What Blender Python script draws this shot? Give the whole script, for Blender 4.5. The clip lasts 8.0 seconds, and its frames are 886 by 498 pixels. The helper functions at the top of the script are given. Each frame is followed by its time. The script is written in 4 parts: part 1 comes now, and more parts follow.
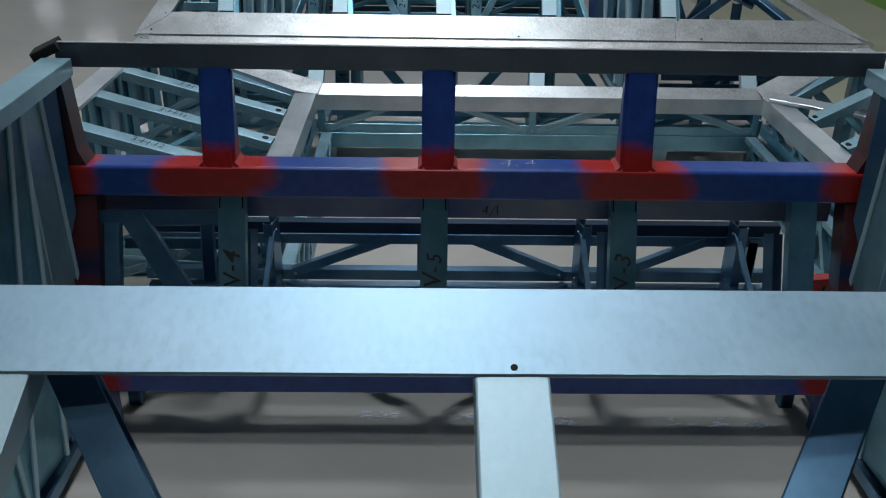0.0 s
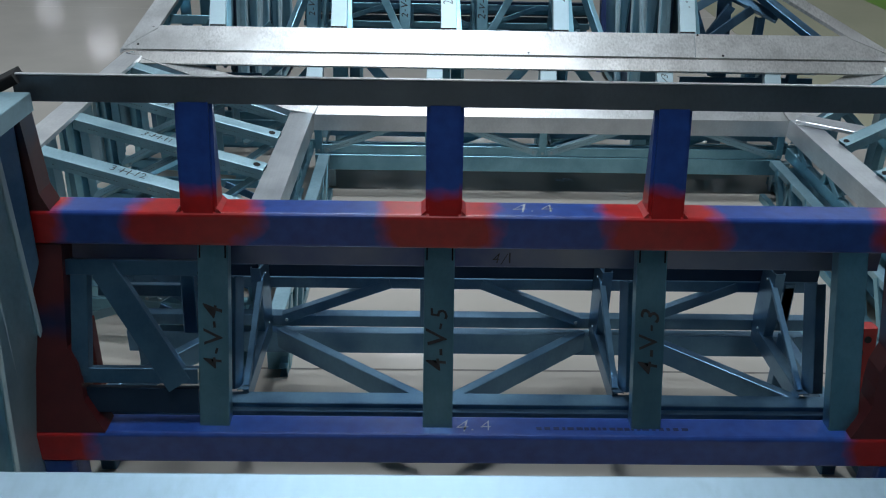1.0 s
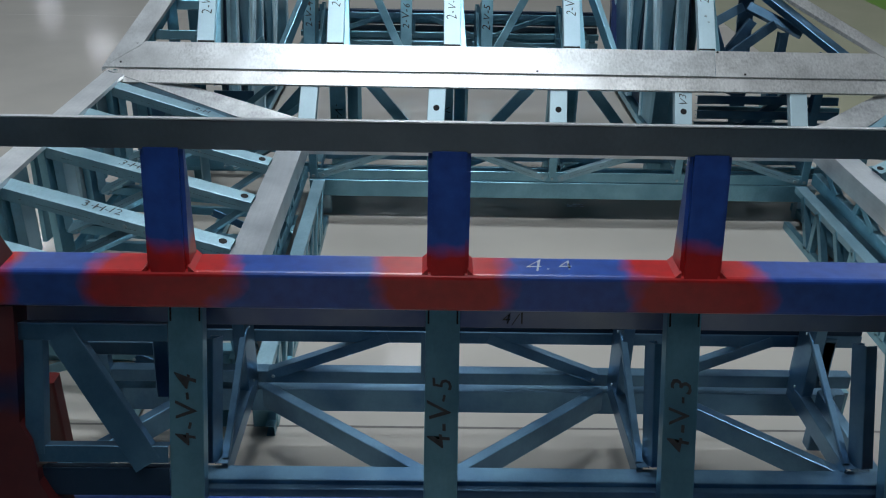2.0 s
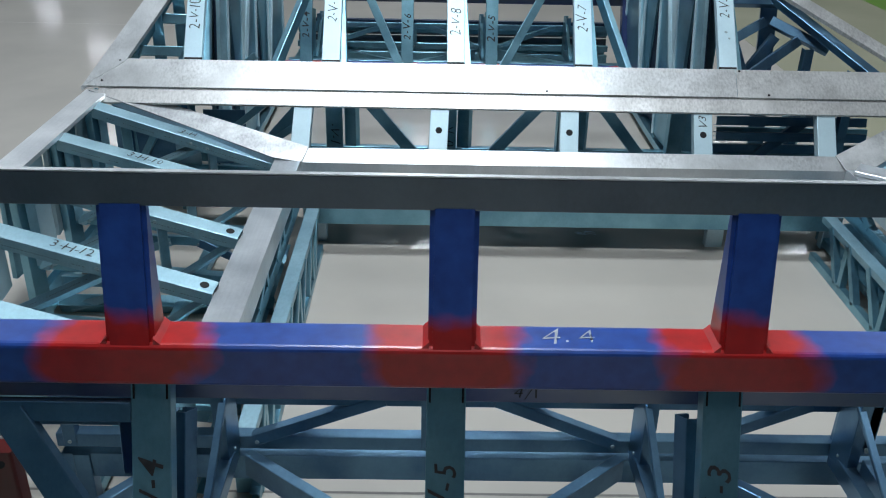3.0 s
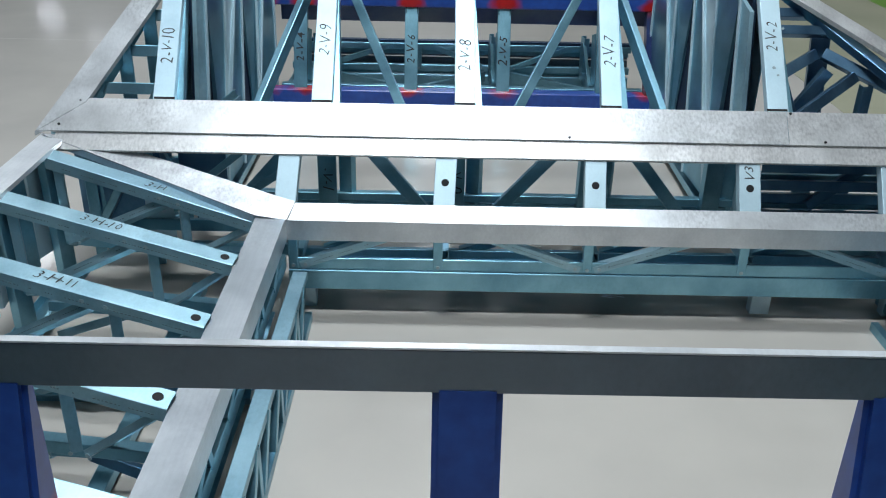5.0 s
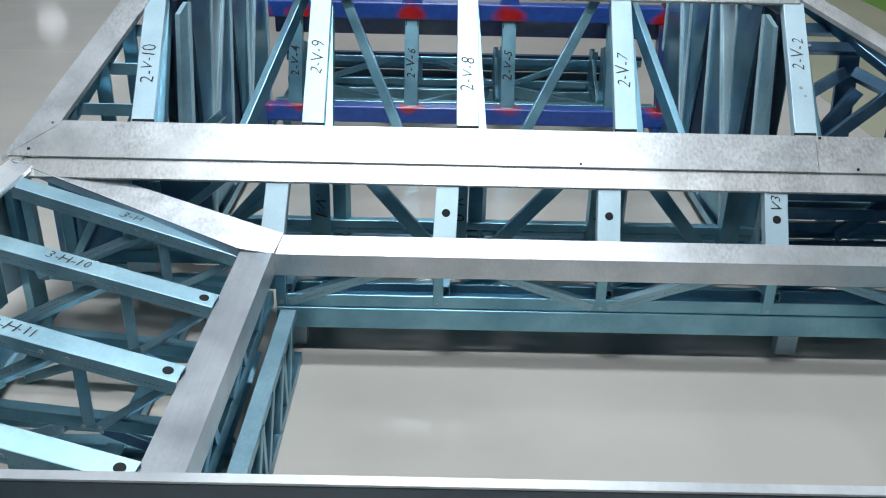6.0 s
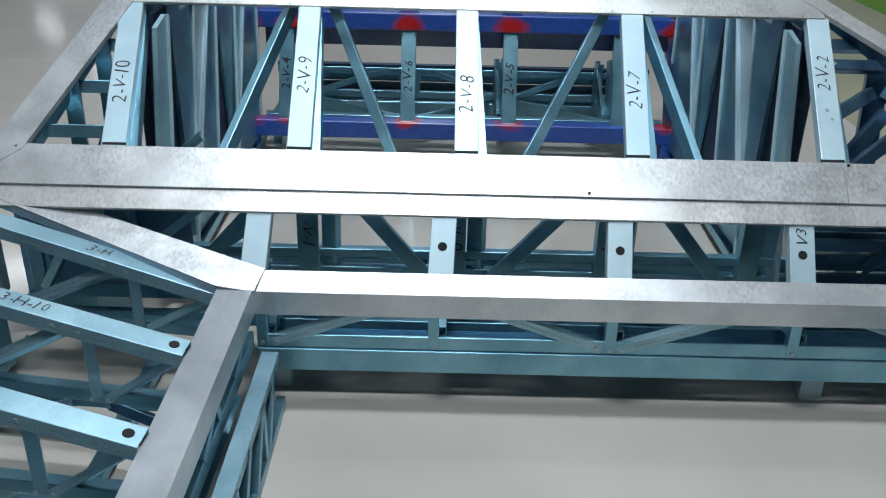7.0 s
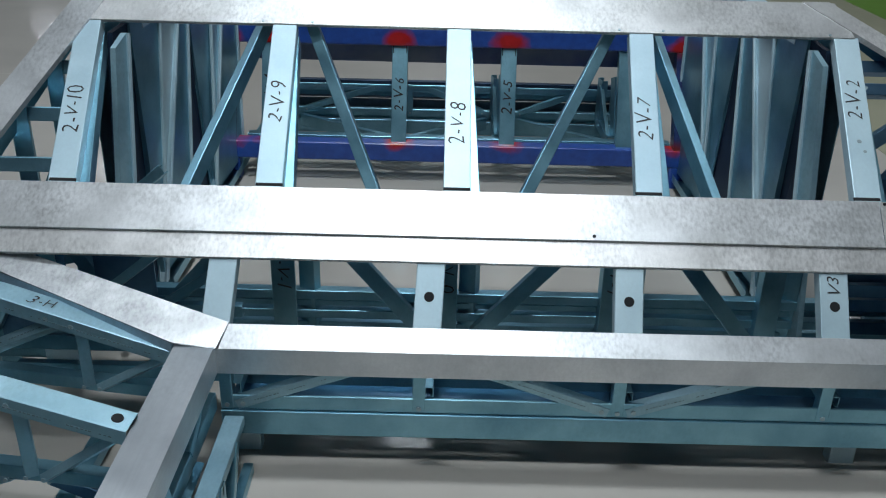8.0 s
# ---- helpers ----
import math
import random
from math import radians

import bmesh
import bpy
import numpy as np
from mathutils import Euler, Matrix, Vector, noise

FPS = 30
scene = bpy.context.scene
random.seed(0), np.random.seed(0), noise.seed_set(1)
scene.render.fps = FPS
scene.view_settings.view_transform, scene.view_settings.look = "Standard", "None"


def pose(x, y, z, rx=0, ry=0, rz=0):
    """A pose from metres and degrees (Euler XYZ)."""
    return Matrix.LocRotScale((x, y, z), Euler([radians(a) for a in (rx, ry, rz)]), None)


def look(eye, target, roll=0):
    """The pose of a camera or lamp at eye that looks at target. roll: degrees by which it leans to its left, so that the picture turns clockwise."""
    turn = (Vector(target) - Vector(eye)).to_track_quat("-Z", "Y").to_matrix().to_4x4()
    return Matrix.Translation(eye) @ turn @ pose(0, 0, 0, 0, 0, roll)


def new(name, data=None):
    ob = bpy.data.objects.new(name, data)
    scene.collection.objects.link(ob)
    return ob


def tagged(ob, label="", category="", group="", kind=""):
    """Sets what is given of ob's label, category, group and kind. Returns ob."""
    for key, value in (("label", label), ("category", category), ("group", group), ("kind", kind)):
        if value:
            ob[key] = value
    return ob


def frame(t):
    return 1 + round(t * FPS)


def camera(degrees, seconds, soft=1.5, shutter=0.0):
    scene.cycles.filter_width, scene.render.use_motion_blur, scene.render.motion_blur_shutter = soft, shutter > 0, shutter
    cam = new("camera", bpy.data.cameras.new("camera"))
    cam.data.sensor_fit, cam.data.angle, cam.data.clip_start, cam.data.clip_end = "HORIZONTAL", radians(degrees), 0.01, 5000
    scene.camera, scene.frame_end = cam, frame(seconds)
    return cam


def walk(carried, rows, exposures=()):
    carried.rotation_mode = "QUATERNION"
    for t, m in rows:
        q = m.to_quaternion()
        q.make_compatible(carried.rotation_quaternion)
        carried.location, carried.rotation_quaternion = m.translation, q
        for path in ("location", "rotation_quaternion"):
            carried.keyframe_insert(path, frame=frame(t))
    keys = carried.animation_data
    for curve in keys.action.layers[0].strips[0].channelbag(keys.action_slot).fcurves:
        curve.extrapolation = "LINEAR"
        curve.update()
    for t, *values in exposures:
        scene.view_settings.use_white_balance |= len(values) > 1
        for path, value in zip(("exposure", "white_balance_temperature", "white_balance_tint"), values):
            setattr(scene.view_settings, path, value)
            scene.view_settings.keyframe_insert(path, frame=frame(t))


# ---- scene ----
cam = camera(52.4, 8.0, soft=1.1)
PATH = [
    (0, (0.014, -0.243, 1.978), (0.055, 1.543, 1.08), 1.1),
    (0.5, (0.009, -0.08, 1.978), (0.049, 1.707, 1.08), 1.1),
    (1, (0.007, 0.107, 1.98), (0.043, 1.894, 1.082), 1.2),
    (1.5, (0.007, 0.282, 1.98), (0.04, 2.069, 1.083), 1.2),
    (3, (0.004, 0.788, 1.981), (0.032, 2.576, 1.087), 1.3),
    (3.5, (0.006, 0.938, 1.982), (0.03, 2.727, 1.088), 1.3),
    (4, (0.005, 1.102, 1.988), (0.025, 2.89, 1.093), 1.3),
    (4.5, (0.002, 1.26, 1.994), (0.02, 3.047, 1.097), 1.3),
    (6, (0.011, 1.727, 1.96), (0.02, 3.522, 1.078), 1.3),
    (6.5, (0.012, 1.869, 1.947), (0.023, 3.666, 1.07), 1.4),
    (7, (0.023, 2.03, 1.941), (0.032, 3.828, 1.066), 1.5),
    (7.5, (0.034, 2.194, 1.924), (0.044, 3.995, 1.054), 1.5),
    (8, (0.066, 2.406, 1.916), (0.072, 4.209, 1.051), 1.5),
]
walk(cam, [(t, look(eye, target, roll)) for t, eye, target, roll in PATH], exposures=((0.0, -1.22), (0.5, -0.9), (1.0, -0.88), (1.7, -0.9), (3.0, -0.45), (4.0, -0.3), (6.0, -0.25), (7.0, -0.45), (8.0, -0.8)))

# ---- light ----
world = bpy.data.worlds.new("hall_world")
scene.world = world
world.use_nodes = True
world.node_tree.nodes["Background"].inputs[0].default_value = (0.55, 0.65, 0.72, 1)
world.node_tree.nodes["Background"].inputs[1].default_value = 0.05

HALL = (-24.0, 24.0, -12.0, 46.0, 8.0)  # x0, x1, y0, y1, height
LAMP_X = (-9.0, -0.15, 8.7)
LAMP_Y = (9.3, 14.2, 19.2, 26.0)
SIDE_LAMPS = ((-9.0, 4.0), (8.7, 4.0), (-0.15, 1.0), (-0.15, 2.65), (-0.15, 5.35))
FAR_LAMPS = ((-17.8, 30.0), (-17.8, 43.0), (-13.0, 36.0))
LAMP_Z = 7.2
LAMP_WATTS = 130.0
LAMP_NEAR = {(-0.15, 1.0): (150.0, 1.5), (-0.15, 2.65): (215.0, 1.3), (-0.15, 5.35): (390.0, 1.3), (-0.15, 9.3): (48.0, 1.1), (-0.15, 14.2): (75.0, 1.1)}  # those over the framing: watts, length


# ---- materials ----
def nodes_of(name):
    m = bpy.data.materials.new(name)
    m.use_nodes = True
    return m, m.node_tree.nodes, m.node_tree.links, m.node_tree.nodes["Principled BSDF"]


def noise_tex(ns, ls, coord, scale, detail=3.0, stretch=None):
    n = ns.new("ShaderNodeTexNoise")
    n.inputs["Scale"].default_value, n.inputs["Detail"].default_value = scale, detail
    if stretch:
        mp = ns.new("ShaderNodeMapping")
        mp.inputs["Scale"].default_value = stretch
        ls.new(coord, mp.inputs["Vector"])
        coord = mp.outputs["Vector"]
    ls.new(coord, n.inputs["Vector"])
    return n.outputs["Fac"]


def ramp(ns, ls, fac, stops):
    r = ns.new("ShaderNodeValToRGB")
    while len(r.color_ramp.elements) < len(stops):
        r.color_ramp.elements.new(0.5)
    for e, (p, c) in zip(r.color_ramp.elements, stops):
        e.position, e.color = p, (*c, 1) if len(c) == 3 else c
    ls.new(fac, r.inputs["Fac"])
    return r.outputs["Color"]


def mix(ns, ls, fac, a, b, mode="MIX"):
    n = ns.new("ShaderNodeMix")
    n.data_type, n.blend_type = "RGBA", mode
    for socket, v in ((n.inputs["Factor"], fac), (n.inputs["A"], a), (n.inputs["B"], b)):
        if isinstance(v, (int, float)):
            socket.default_value = v
        elif isinstance(v, tuple):
            socket.default_value = (*v, 1)
        else:
            ls.new(v, socket)
    return n.outputs["Result"]


def bump(ns, ls, bsdf, height, strength, distance=0.002):
    b = ns.new("ShaderNodeBump")
    b.inputs["Strength"].default_value, b.inputs["Distance"].default_value = strength, distance
    ls.new(height, b.inputs["Height"])
    ls.new(b.outputs["Normal"], bsdf.inputs["Normal"])


def metal(name, light, dark, rough, metallic=1.0, stain=0.5, spangle=60.0, patch=9.0, worn=0.35, grain=0.0):
    """Galvanised sheet: cloudy tone, fine rolling grain, zinc flakes, and patches of crusty wear with clean sheet between."""
    m, ns, ls, bsdf = nodes_of(name)
    geo = ns.new("ShaderNodeNewGeometry")
    co = geo.outputs["Position"]
    info = ns.new("ShaderNodeObjectInfo")
    v = ns.new("ShaderNodeTexVoronoi")
    v.inputs["Scale"].default_value = spangle
    ls.new(co, v.inputs["Vector"])
    cloud = noise_tex(ns, ls, co, patch, 6.0)
    fine = noise_tex(ns, ls, co, 140.0, 4.0)
    speck = noise_tex(ns, ls, co, 75.0, 5.0, (1.3, 0.7, 0.7))
    where = noise_tex(ns, ls, co, 3.1, 5.0)
    cells = ns.new("ShaderNodeSeparateColor")
    ls.new(v.outputs["Color"], cells.inputs["Color"])
    base = ramp(ns, ls, cloud, [(0.32, dark), (0.66, light)])
    flakes = ramp(ns, ls, cells.outputs["Red"], [(0.0, (0.9,) * 3), (1.0, (1.04,) * 3)])
    base = mix(ns, ls, stain, base, flakes, "MULTIPLY")
    specks = ramp(ns, ls, speck, [(0.30, (0.74,) * 3), (0.50, (0.94,) * 3), (0.70, (1.08,) * 3)])
    crust = ns.new("ShaderNodeMapRange")
    crust.inputs["From Min"].default_value, crust.inputs["From Max"].default_value = 0.40, 0.55
    crust.inputs["To Min"].default_value, crust.inputs["To Max"].default_value = worn * 0.3, worn
    ls.new(where, crust.inputs["Value"])
    base = mix(ns, ls, crust.outputs["Result"], base, specks, "MULTIPLY")
    if grain:
        lines = noise_tex(ns, ls, co, 26.0, 3.0, (4.0, 0.12, 4.0))
        base = mix(ns, ls, grain, base, ramp(ns, ls, lines, [(0.35, (0.7,) * 3), (0.65, (1.1,) * 3)]), "MULTIPLY")
    tone = ramp(ns, ls, info.outputs["Random"], [(0.0, (0.84, 0.87, 0.9)), (1.0, (1.0, 1.0, 1.0))])
    base = mix(ns, ls, 1.0, base, tone, "MULTIPLY")
    ls.new(base, bsdf.inputs["Base Color"])
    bsdf.inputs["Metallic"].default_value = metallic
    rr = ns.new("ShaderNodeMapRange")
    rr.inputs["To Min"].default_value, rr.inputs["To Max"].default_value = rough - 0.1, rough + 0.14
    ls.new(mix(ns, ls, crust.outputs["Result"], cloud, speck), rr.inputs["Value"])
    ls.new(rr.outputs["Result"], bsdf.inputs["Roughness"])
    bump(ns, ls, bsdf, fine, 0.12, 0.001)
    return m


TEAL = metal("teal_galvanised", (0.29, 0.55, 0.65), (0.17, 0.36, 0.46), 0.33, 0.9, 0.25, 150.0, 5.0, 0.3)
PALE = metal("pale_galvanised", (0.57, 0.73, 0.78), (0.46, 0.62, 0.68), 0.50, 0.45, 0.2, 150.0, 4.0, 0.12)
MID = metal("teal_tinted_zinc", (0.42, 0.63, 0.70), (0.29, 0.48, 0.56), 0.42, 0.75, 0.25, 150.0, 5.0, 0.4)
# bluer, darker copy of TEAL; carries part of the enclosed framing's shade
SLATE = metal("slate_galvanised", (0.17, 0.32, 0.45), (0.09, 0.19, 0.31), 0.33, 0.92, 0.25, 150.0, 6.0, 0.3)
# near-black blue: colour in place of the shade between and behind members
NAVYSHADE = metal("dark_blue_steel", (0.045, 0.075, 0.125), (0.03, 0.055, 0.095), 0.45, 0.9, 0.15, 120.0, 4.0, 0.1)
ZINC = metal("zinc_plate", (0.79, 0.79, 0.775), (0.62, 0.62, 0.605), 0.40, 0.86, 0.3, 170.0, 7.0, 0.95)
WORN = metal("worn_zinc", (0.60, 0.60, 0.585), (0.42, 0.42, 0.41), 0.47, 0.85, 0.4, 170.0, 12.0, 1.0)
SATIN = metal("satin_zinc", (0.86, 0.88, 0.89), (0.64, 0.67, 0.69), 0.34, 0.72, 0.1, 150.0, 5.0, 0.25, 0.12)
BLUISH = metal("bluish_zinc", (0.47, 0.63, 0.73), (0.38, 0.54, 0.65), 0.50, 0.7, 0.05, 160.0, 7.0, 0.42)
GREY = metal("grey_channel", (0.22, 0.26, 0.30), (0.16, 0.19, 0.225), 0.42, 0.9, 0.2, 120.0, 4.0, 0.3)


def paint(name, joints, zs, half, tone=1.0):
    """Blue gloss paint, touched up in red primer round the welds at the xs in joints, near the heights zs. A tone below
    1 puts shade into both colours.
    """
    m, ns, ls, bsdf = nodes_of(name)
    geo = ns.new("ShaderNodeNewGeometry")
    sep = ns.new("ShaderNodeSeparateXYZ")
    ls.new(geo.outputs["Position"], sep.inputs["Vector"])
    wob = noise_tex(ns, ls, geo.outputs["Position"], 8.0, 3.0)
    total = None
    for k, (jx, jz) in enumerate([(x, z) for z in zs for x in joints]):
        comb = ns.new("ShaderNodeCombineXYZ")
        ls.new(sep.outputs["X"], comb.inputs["X"])
        flat = ns.new("ShaderNodeMath")
        flat.operation = "MULTIPLY"
        flat.inputs[1].default_value = 1.45
        ls.new(sep.outputs["Z"], flat.inputs[0])
        ls.new(flat.outputs[0], comb.inputs["Z"])
        d = ns.new("ShaderNodeVectorMath")
        d.operation = "DISTANCE"
        ls.new(comb.outputs["Vector"], d.inputs[0])
        d.inputs[1].default_value = (jx, 0, jz * 1.45)
        r = ns.new("ShaderNodeMath")
        r.operation = "MULTIPLY_ADD"
        ls.new(wob, r.inputs[0])
        r.inputs[1].default_value = -0.17
        ls.new(d.outputs["Value"], r.inputs[2])
        inside = ns.new("ShaderNodeMapRange")
        inside.inputs["From Min"].default_value, inside.inputs["From Max"].default_value = half - 0.068, half - 0.128
        ls.new(r.outputs[0], inside.inputs["Value"])
        if total is None:
            total = inside.outputs["Result"]
        else:
            mx = ns.new("ShaderNodeMath")
            mx.operation = "MAXIMUM"
            ls.new(total, mx.inputs[0])
            ls.new(inside.outputs["Result"], mx.inputs[1])
            total = mx.outputs[0]
    haze = noise_tex(ns, ls, geo.outputs["Position"], 26.0, 4.0)
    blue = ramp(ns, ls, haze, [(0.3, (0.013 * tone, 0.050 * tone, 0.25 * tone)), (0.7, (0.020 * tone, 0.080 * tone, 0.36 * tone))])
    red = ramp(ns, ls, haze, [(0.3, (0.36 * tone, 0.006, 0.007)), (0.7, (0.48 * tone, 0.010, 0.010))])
    ls.new(mix(ns, ls, total, blue, red), bsdf.inputs["Base Color"])
    bsdf.inputs["Roughness"].default_value = 0.36
    bsdf.inputs["Coat Weight"].default_value, bsdf.inputs["Coat Roughness"].default_value = 0.35, 0.3
    bump(ns, ls, bsdf, noise_tex(ns, ls, geo.outputs["Position"], 60.0, 3.0), 0.08, 0.002)
    return m


def plain(name, a, b, rough, scale=8.0, metallic=0.0, coat=0.0, relief=0.1):
    m, ns, ls, bsdf = nodes_of(name)
    geo = ns.new("ShaderNodeNewGeometry")
    co = geo.outputs["Position"]
    ls.new(ramp(ns, ls, noise_tex(ns, ls, co, scale, 5.0), [(0.3, a), (0.7, b)]), bsdf.inputs["Base Color"])
    bsdf.inputs["Roughness"].default_value, bsdf.inputs["Metallic"].default_value = rough, metallic
    bsdf.inputs["Coat Weight"].default_value = coat
    bsdf.inputs["Coat Roughness"].default_value = 0.1
    bump(ns, ls, bsdf, noise_tex(ns, ls, co, scale * 12, 3.0), relief, 0.002)
    return m


DUSTED = plain("paint_dusted_zinc", (0.05, 0.08, 0.22), (0.24, 0.26, 0.29), 0.38, 2.6, 0.55, 0.2, 0.05)
FLOOR = plain("grey_epoxy", (0.39, 0.365, 0.325), (0.47, 0.44, 0.39), 0.42, 1.3, 0.0, 0.2, 0.03)
GREEN = plain("green_epoxy", (0.16, 0.33, 0.045), (0.2, 0.4, 0.06), 0.3, 1.5, 0.0, 0.3, 0.03)
JOINT = plain("joint_filler", (0.13, 0.125, 0.115), (0.2, 0.19, 0.18), 0.7, 20.0)
PALEJOINT = plain("pale_joint", (0.5, 0.48, 0.44), (0.58, 0.56, 0.52), 0.6, 20.0)
BLUEINK = plain("blue_ink", (0.008, 0.012, 0.06), (0.012, 0.02, 0.1), 0.5, 30.0)
SMUDGE = plain("smudge", (0.2, 0.26, 0.28), (0.3, 0.38, 0.4), 0.7, 60.0)
WALLS = plain("painted_wall", (0.14, 0.16, 0.175), (0.18, 0.20, 0.215), 0.8, 0.6)
ROOF = plain("roof_sheet", (0.09, 0.105, 0.115), (0.13, 0.145, 0.155), 0.6, 0.5)
INK = plain("marker_ink", (0.012, 0.012, 0.014), (0.03, 0.03, 0.034), 0.6, 40.0)
PRINT = plain("grey_print", (0.12, 0.18, 0.20), (0.22, 0.30, 0.33), 0.7, 60.0)
FAINT = plain("worn_chalk", (0.36, 0.40, 0.46), (0.50, 0.52, 0.55), 0.9, 60.0)
CHALK = plain("chalk", (0.55, 0.62, 0.72), (0.72, 0.78, 0.85), 0.9, 60.0)
SCREW = plain("screw_zinc", (0.30, 0.42, 0.46), (0.42, 0.54, 0.58), 0.45, 50.0, 0.4)
HOLE = plain("hole_dark", (0.008, 0.009, 0.01), (0.014, 0.015, 0.016), 0.9, 30.0)
REDBRIGHT = plain("red_brace_paint", (0.07, 0.006, 0.006), (0.11, 0.008, 0.008), 0.4, 12.0)
REDPLATE = plain("red_plate_paint", (0.28, 0.012, 0.012), (0.38, 0.016, 0.015), 0.4, 12.0)


# ---- builders ----
def thing(name, base, label, category, group="", kind=""):
    ob = new(name)
    ob.location = base
    return tagged(ob, label, category, group, kind)


def root_base(ob):
    while ob.parent:
        ob = ob.parent
    return ob.location


def part(name, bm, material, parent, label=""):
    """One mesh, drawn in world places, under a thing or a part."""
    mesh = bpy.data.meshes.new(name)
    if parent:
        bmesh.ops.translate(bm, verts=bm.verts, vec=-Vector(root_base(parent)))
    bm.to_mesh(mesh)
    bm.free()
    mesh.materials.append(material)
    ob = new(name, mesh)
    if parent:
        ob.parent = parent
    if label:
        ob["label"] = label
    return ob


def prism(bm, poly, p0, p1, a, b):
    """A closed outline in the axes a, b, drawn from p0 to p1."""
    p0, p1, a, b = Vector(p0), Vector(p1), Vector(a), Vector(b)
    ends = [[bm.verts.new(p + a * u + b * v) for u, v in poly] for p in (p0, p1)]
    n = len(poly)
    for i in range(n):
        j = (i + 1) % n
        bm.faces.new((ends[0][i], ends[0][j], ends[1][j], ends[1][i]))
    bm.faces.new(list(reversed(ends[0])))
    bm.faces.new(ends[1])
    bmesh.ops.recalc_face_normals(bm, faces=bm.faces)


def folded(line, t):
    """The outline of a sheet of thickness t bent along a line of (u, v)."""
    pts = [Vector(p) for p in line]
    other = []
    for i, p in enumerate(pts):
        dirs = []
        if i > 0:
            dirs.append((p - pts[i - 1]).normalized())
        if i < len(pts) - 1:
            dirs.append((pts[i + 1] - p).normalized())
        ns = [Vector((d.y, -d.x)) for d in dirs]
        n = sum(ns, Vector((0, 0)))
        n.normalize()
        other.append(p + n * (t / max(0.3, n.dot(ns[0]))))
    return [tuple(p) for p in pts] + [tuple(p) for p in reversed(other)]


def frame_axes(p0, p1, facing):
    d = (Vector(p1) - Vector(p0)).normalized()
    f = Vector(facing)
    f = (f - d * f.dot(d)).normalized()
    return d.cross(f).normalized(), f


def channel(p0, p1, facing, w=0.089, d=0.041, t=0.002, lip=0.011, groove=False):
    """A lipped channel from p0 to p1 whose back (outer web) faces one way; the web has a shallow stiffening groove."""
    a, f = frame_axes(p0, p1, facing)
    h = w / 2
    line = [(-h + lip, -d), (-h, -d), (-h + 0.0005, -0.0015), (-h + 0.003, 0)]
    if groove:
        g = w * 0.16
        line += [(-g - 0.003, 0), (-g, -0.0025), (g, -0.0025), (g + 0.003, 0)]
    line += [(h - 0.003, 0), (h - 0.0005, -0.0015), (h, -d), (h - lip, -d)]
    bm = bmesh.new()
    prism(bm, folded(line, t), p0, p1, a, f)
    return bm


def track(p0, p1, facing, w=0.089, d=0.041, t=0.002):
    """A plain U track."""
    a, f = frame_axes(p0, p1, facing)
    h = w / 2
    bm = bmesh.new()
    prism(bm, folded([(-h, -d), (-h, -0.002), (-h + 0.002, 0), (h - 0.002, 0), (h, -0.002), (h, -d)], t), p0, p1, a, f)
    return bm


def tube(p0, p1, facing, w, d, r=0.012):
    """A square tube with rounded edges; p0 to p1 is the middle of the face that shows."""
    a, f = frame_axes(p0, p1, facing)
    poly = []
    for cu, cv, start in ((w / 2 - r, -r, 0), (-w / 2 + r, -r, 90), (-w / 2 + r, -d + r, 180), (w / 2 - r, -d + r, 270)):
        for k in range(4):
            ang = radians(start + 30 * k)
            poly.append((cu + r * math.cos(ang), cv + r * math.sin(ang)))
    bm = bmesh.new()
    prism(bm, poly, p0, p1, a, f)
    return bm


def disc(c, n, r, h=0.003, seg=10):
    c, n = Vector(c), Vector(n).normalized()
    a = n.orthogonal().normalized()
    b = n.cross(a)
    bm = bmesh.new()
    poly = [(r * math.cos(2 * math.pi * k / seg), r * math.sin(2 * math.pi * k / seg)) for k in range(seg)]
    prism(bm, poly, c - n * 0.001, c + n * h, a, b)
    return bm


def box(x0, x1, y0, y1, z0, z1):
    bm = bmesh.new()
    prism(bm, [(x0, y0), (x1, y0), (x1, y1), (x0, y1)], (0, 0, z0), (0, 0, z1), (1, 0, 0), (0, 1, 0))
    return bm


def lettering(text, centre, along, facing, size, parent, material=INK, name="marking", weight=-0.009):
    """Hand-marked characters lying on a face; along is the reading direction."""
    x = Vector(along).normalized()
    z = Vector(facing)
    z = (z - x * z.dot(x)).normalized()
    y = z.cross(x)
    rng = random.Random(text + material.name)
    bm = bmesh.new()
    widths = [0.36 if c in "-/.1" else 0.62 for c in text]
    at = -sum(widths) / 2
    for c, w in zip(text, widths):
        curve = bpy.data.curves.new(name, "FONT")
        curve.body, curve.size, curve.align_x, curve.align_y = c, size, "CENTER", "CENTER"
        curve.offset, curve.shear, curve.resolution_u = weight * size, rng.uniform(0.05, 0.3), 2
        temp = bpy.data.objects.new(name, curve)
        mesh = bpy.data.meshes.new_from_object(temp)
        bpy.data.objects.remove(temp)
        turn = Matrix.Rotation(radians(rng.uniform(-11, 9)), 2)
        grow = rng.uniform(0.88, 1.14)
        mid = (at + w / 2) * size
        lift = rng.uniform(-0.05, 0.05) * size
        first = len(bm.verts)
        bm.from_mesh(mesh)
        bpy.data.meshes.remove(mesh)
        bm.verts.ensure_lookup_table()
        for v in bm.verts[first:]:
            u = turn @ Vector((v.co.x * grow, v.co.y * grow))
            wob = 0.035 * size * noise.noise(Vector((u.x / size * 2.2 + at * 3, u.y / size * 2.2, len(text))))
            v.co = Vector(centre) + x * (mid + u.x + wob) + y * (lift + u.y + wob) + z * 0.0012
        at += w
    return part(name, bm, material, parent)


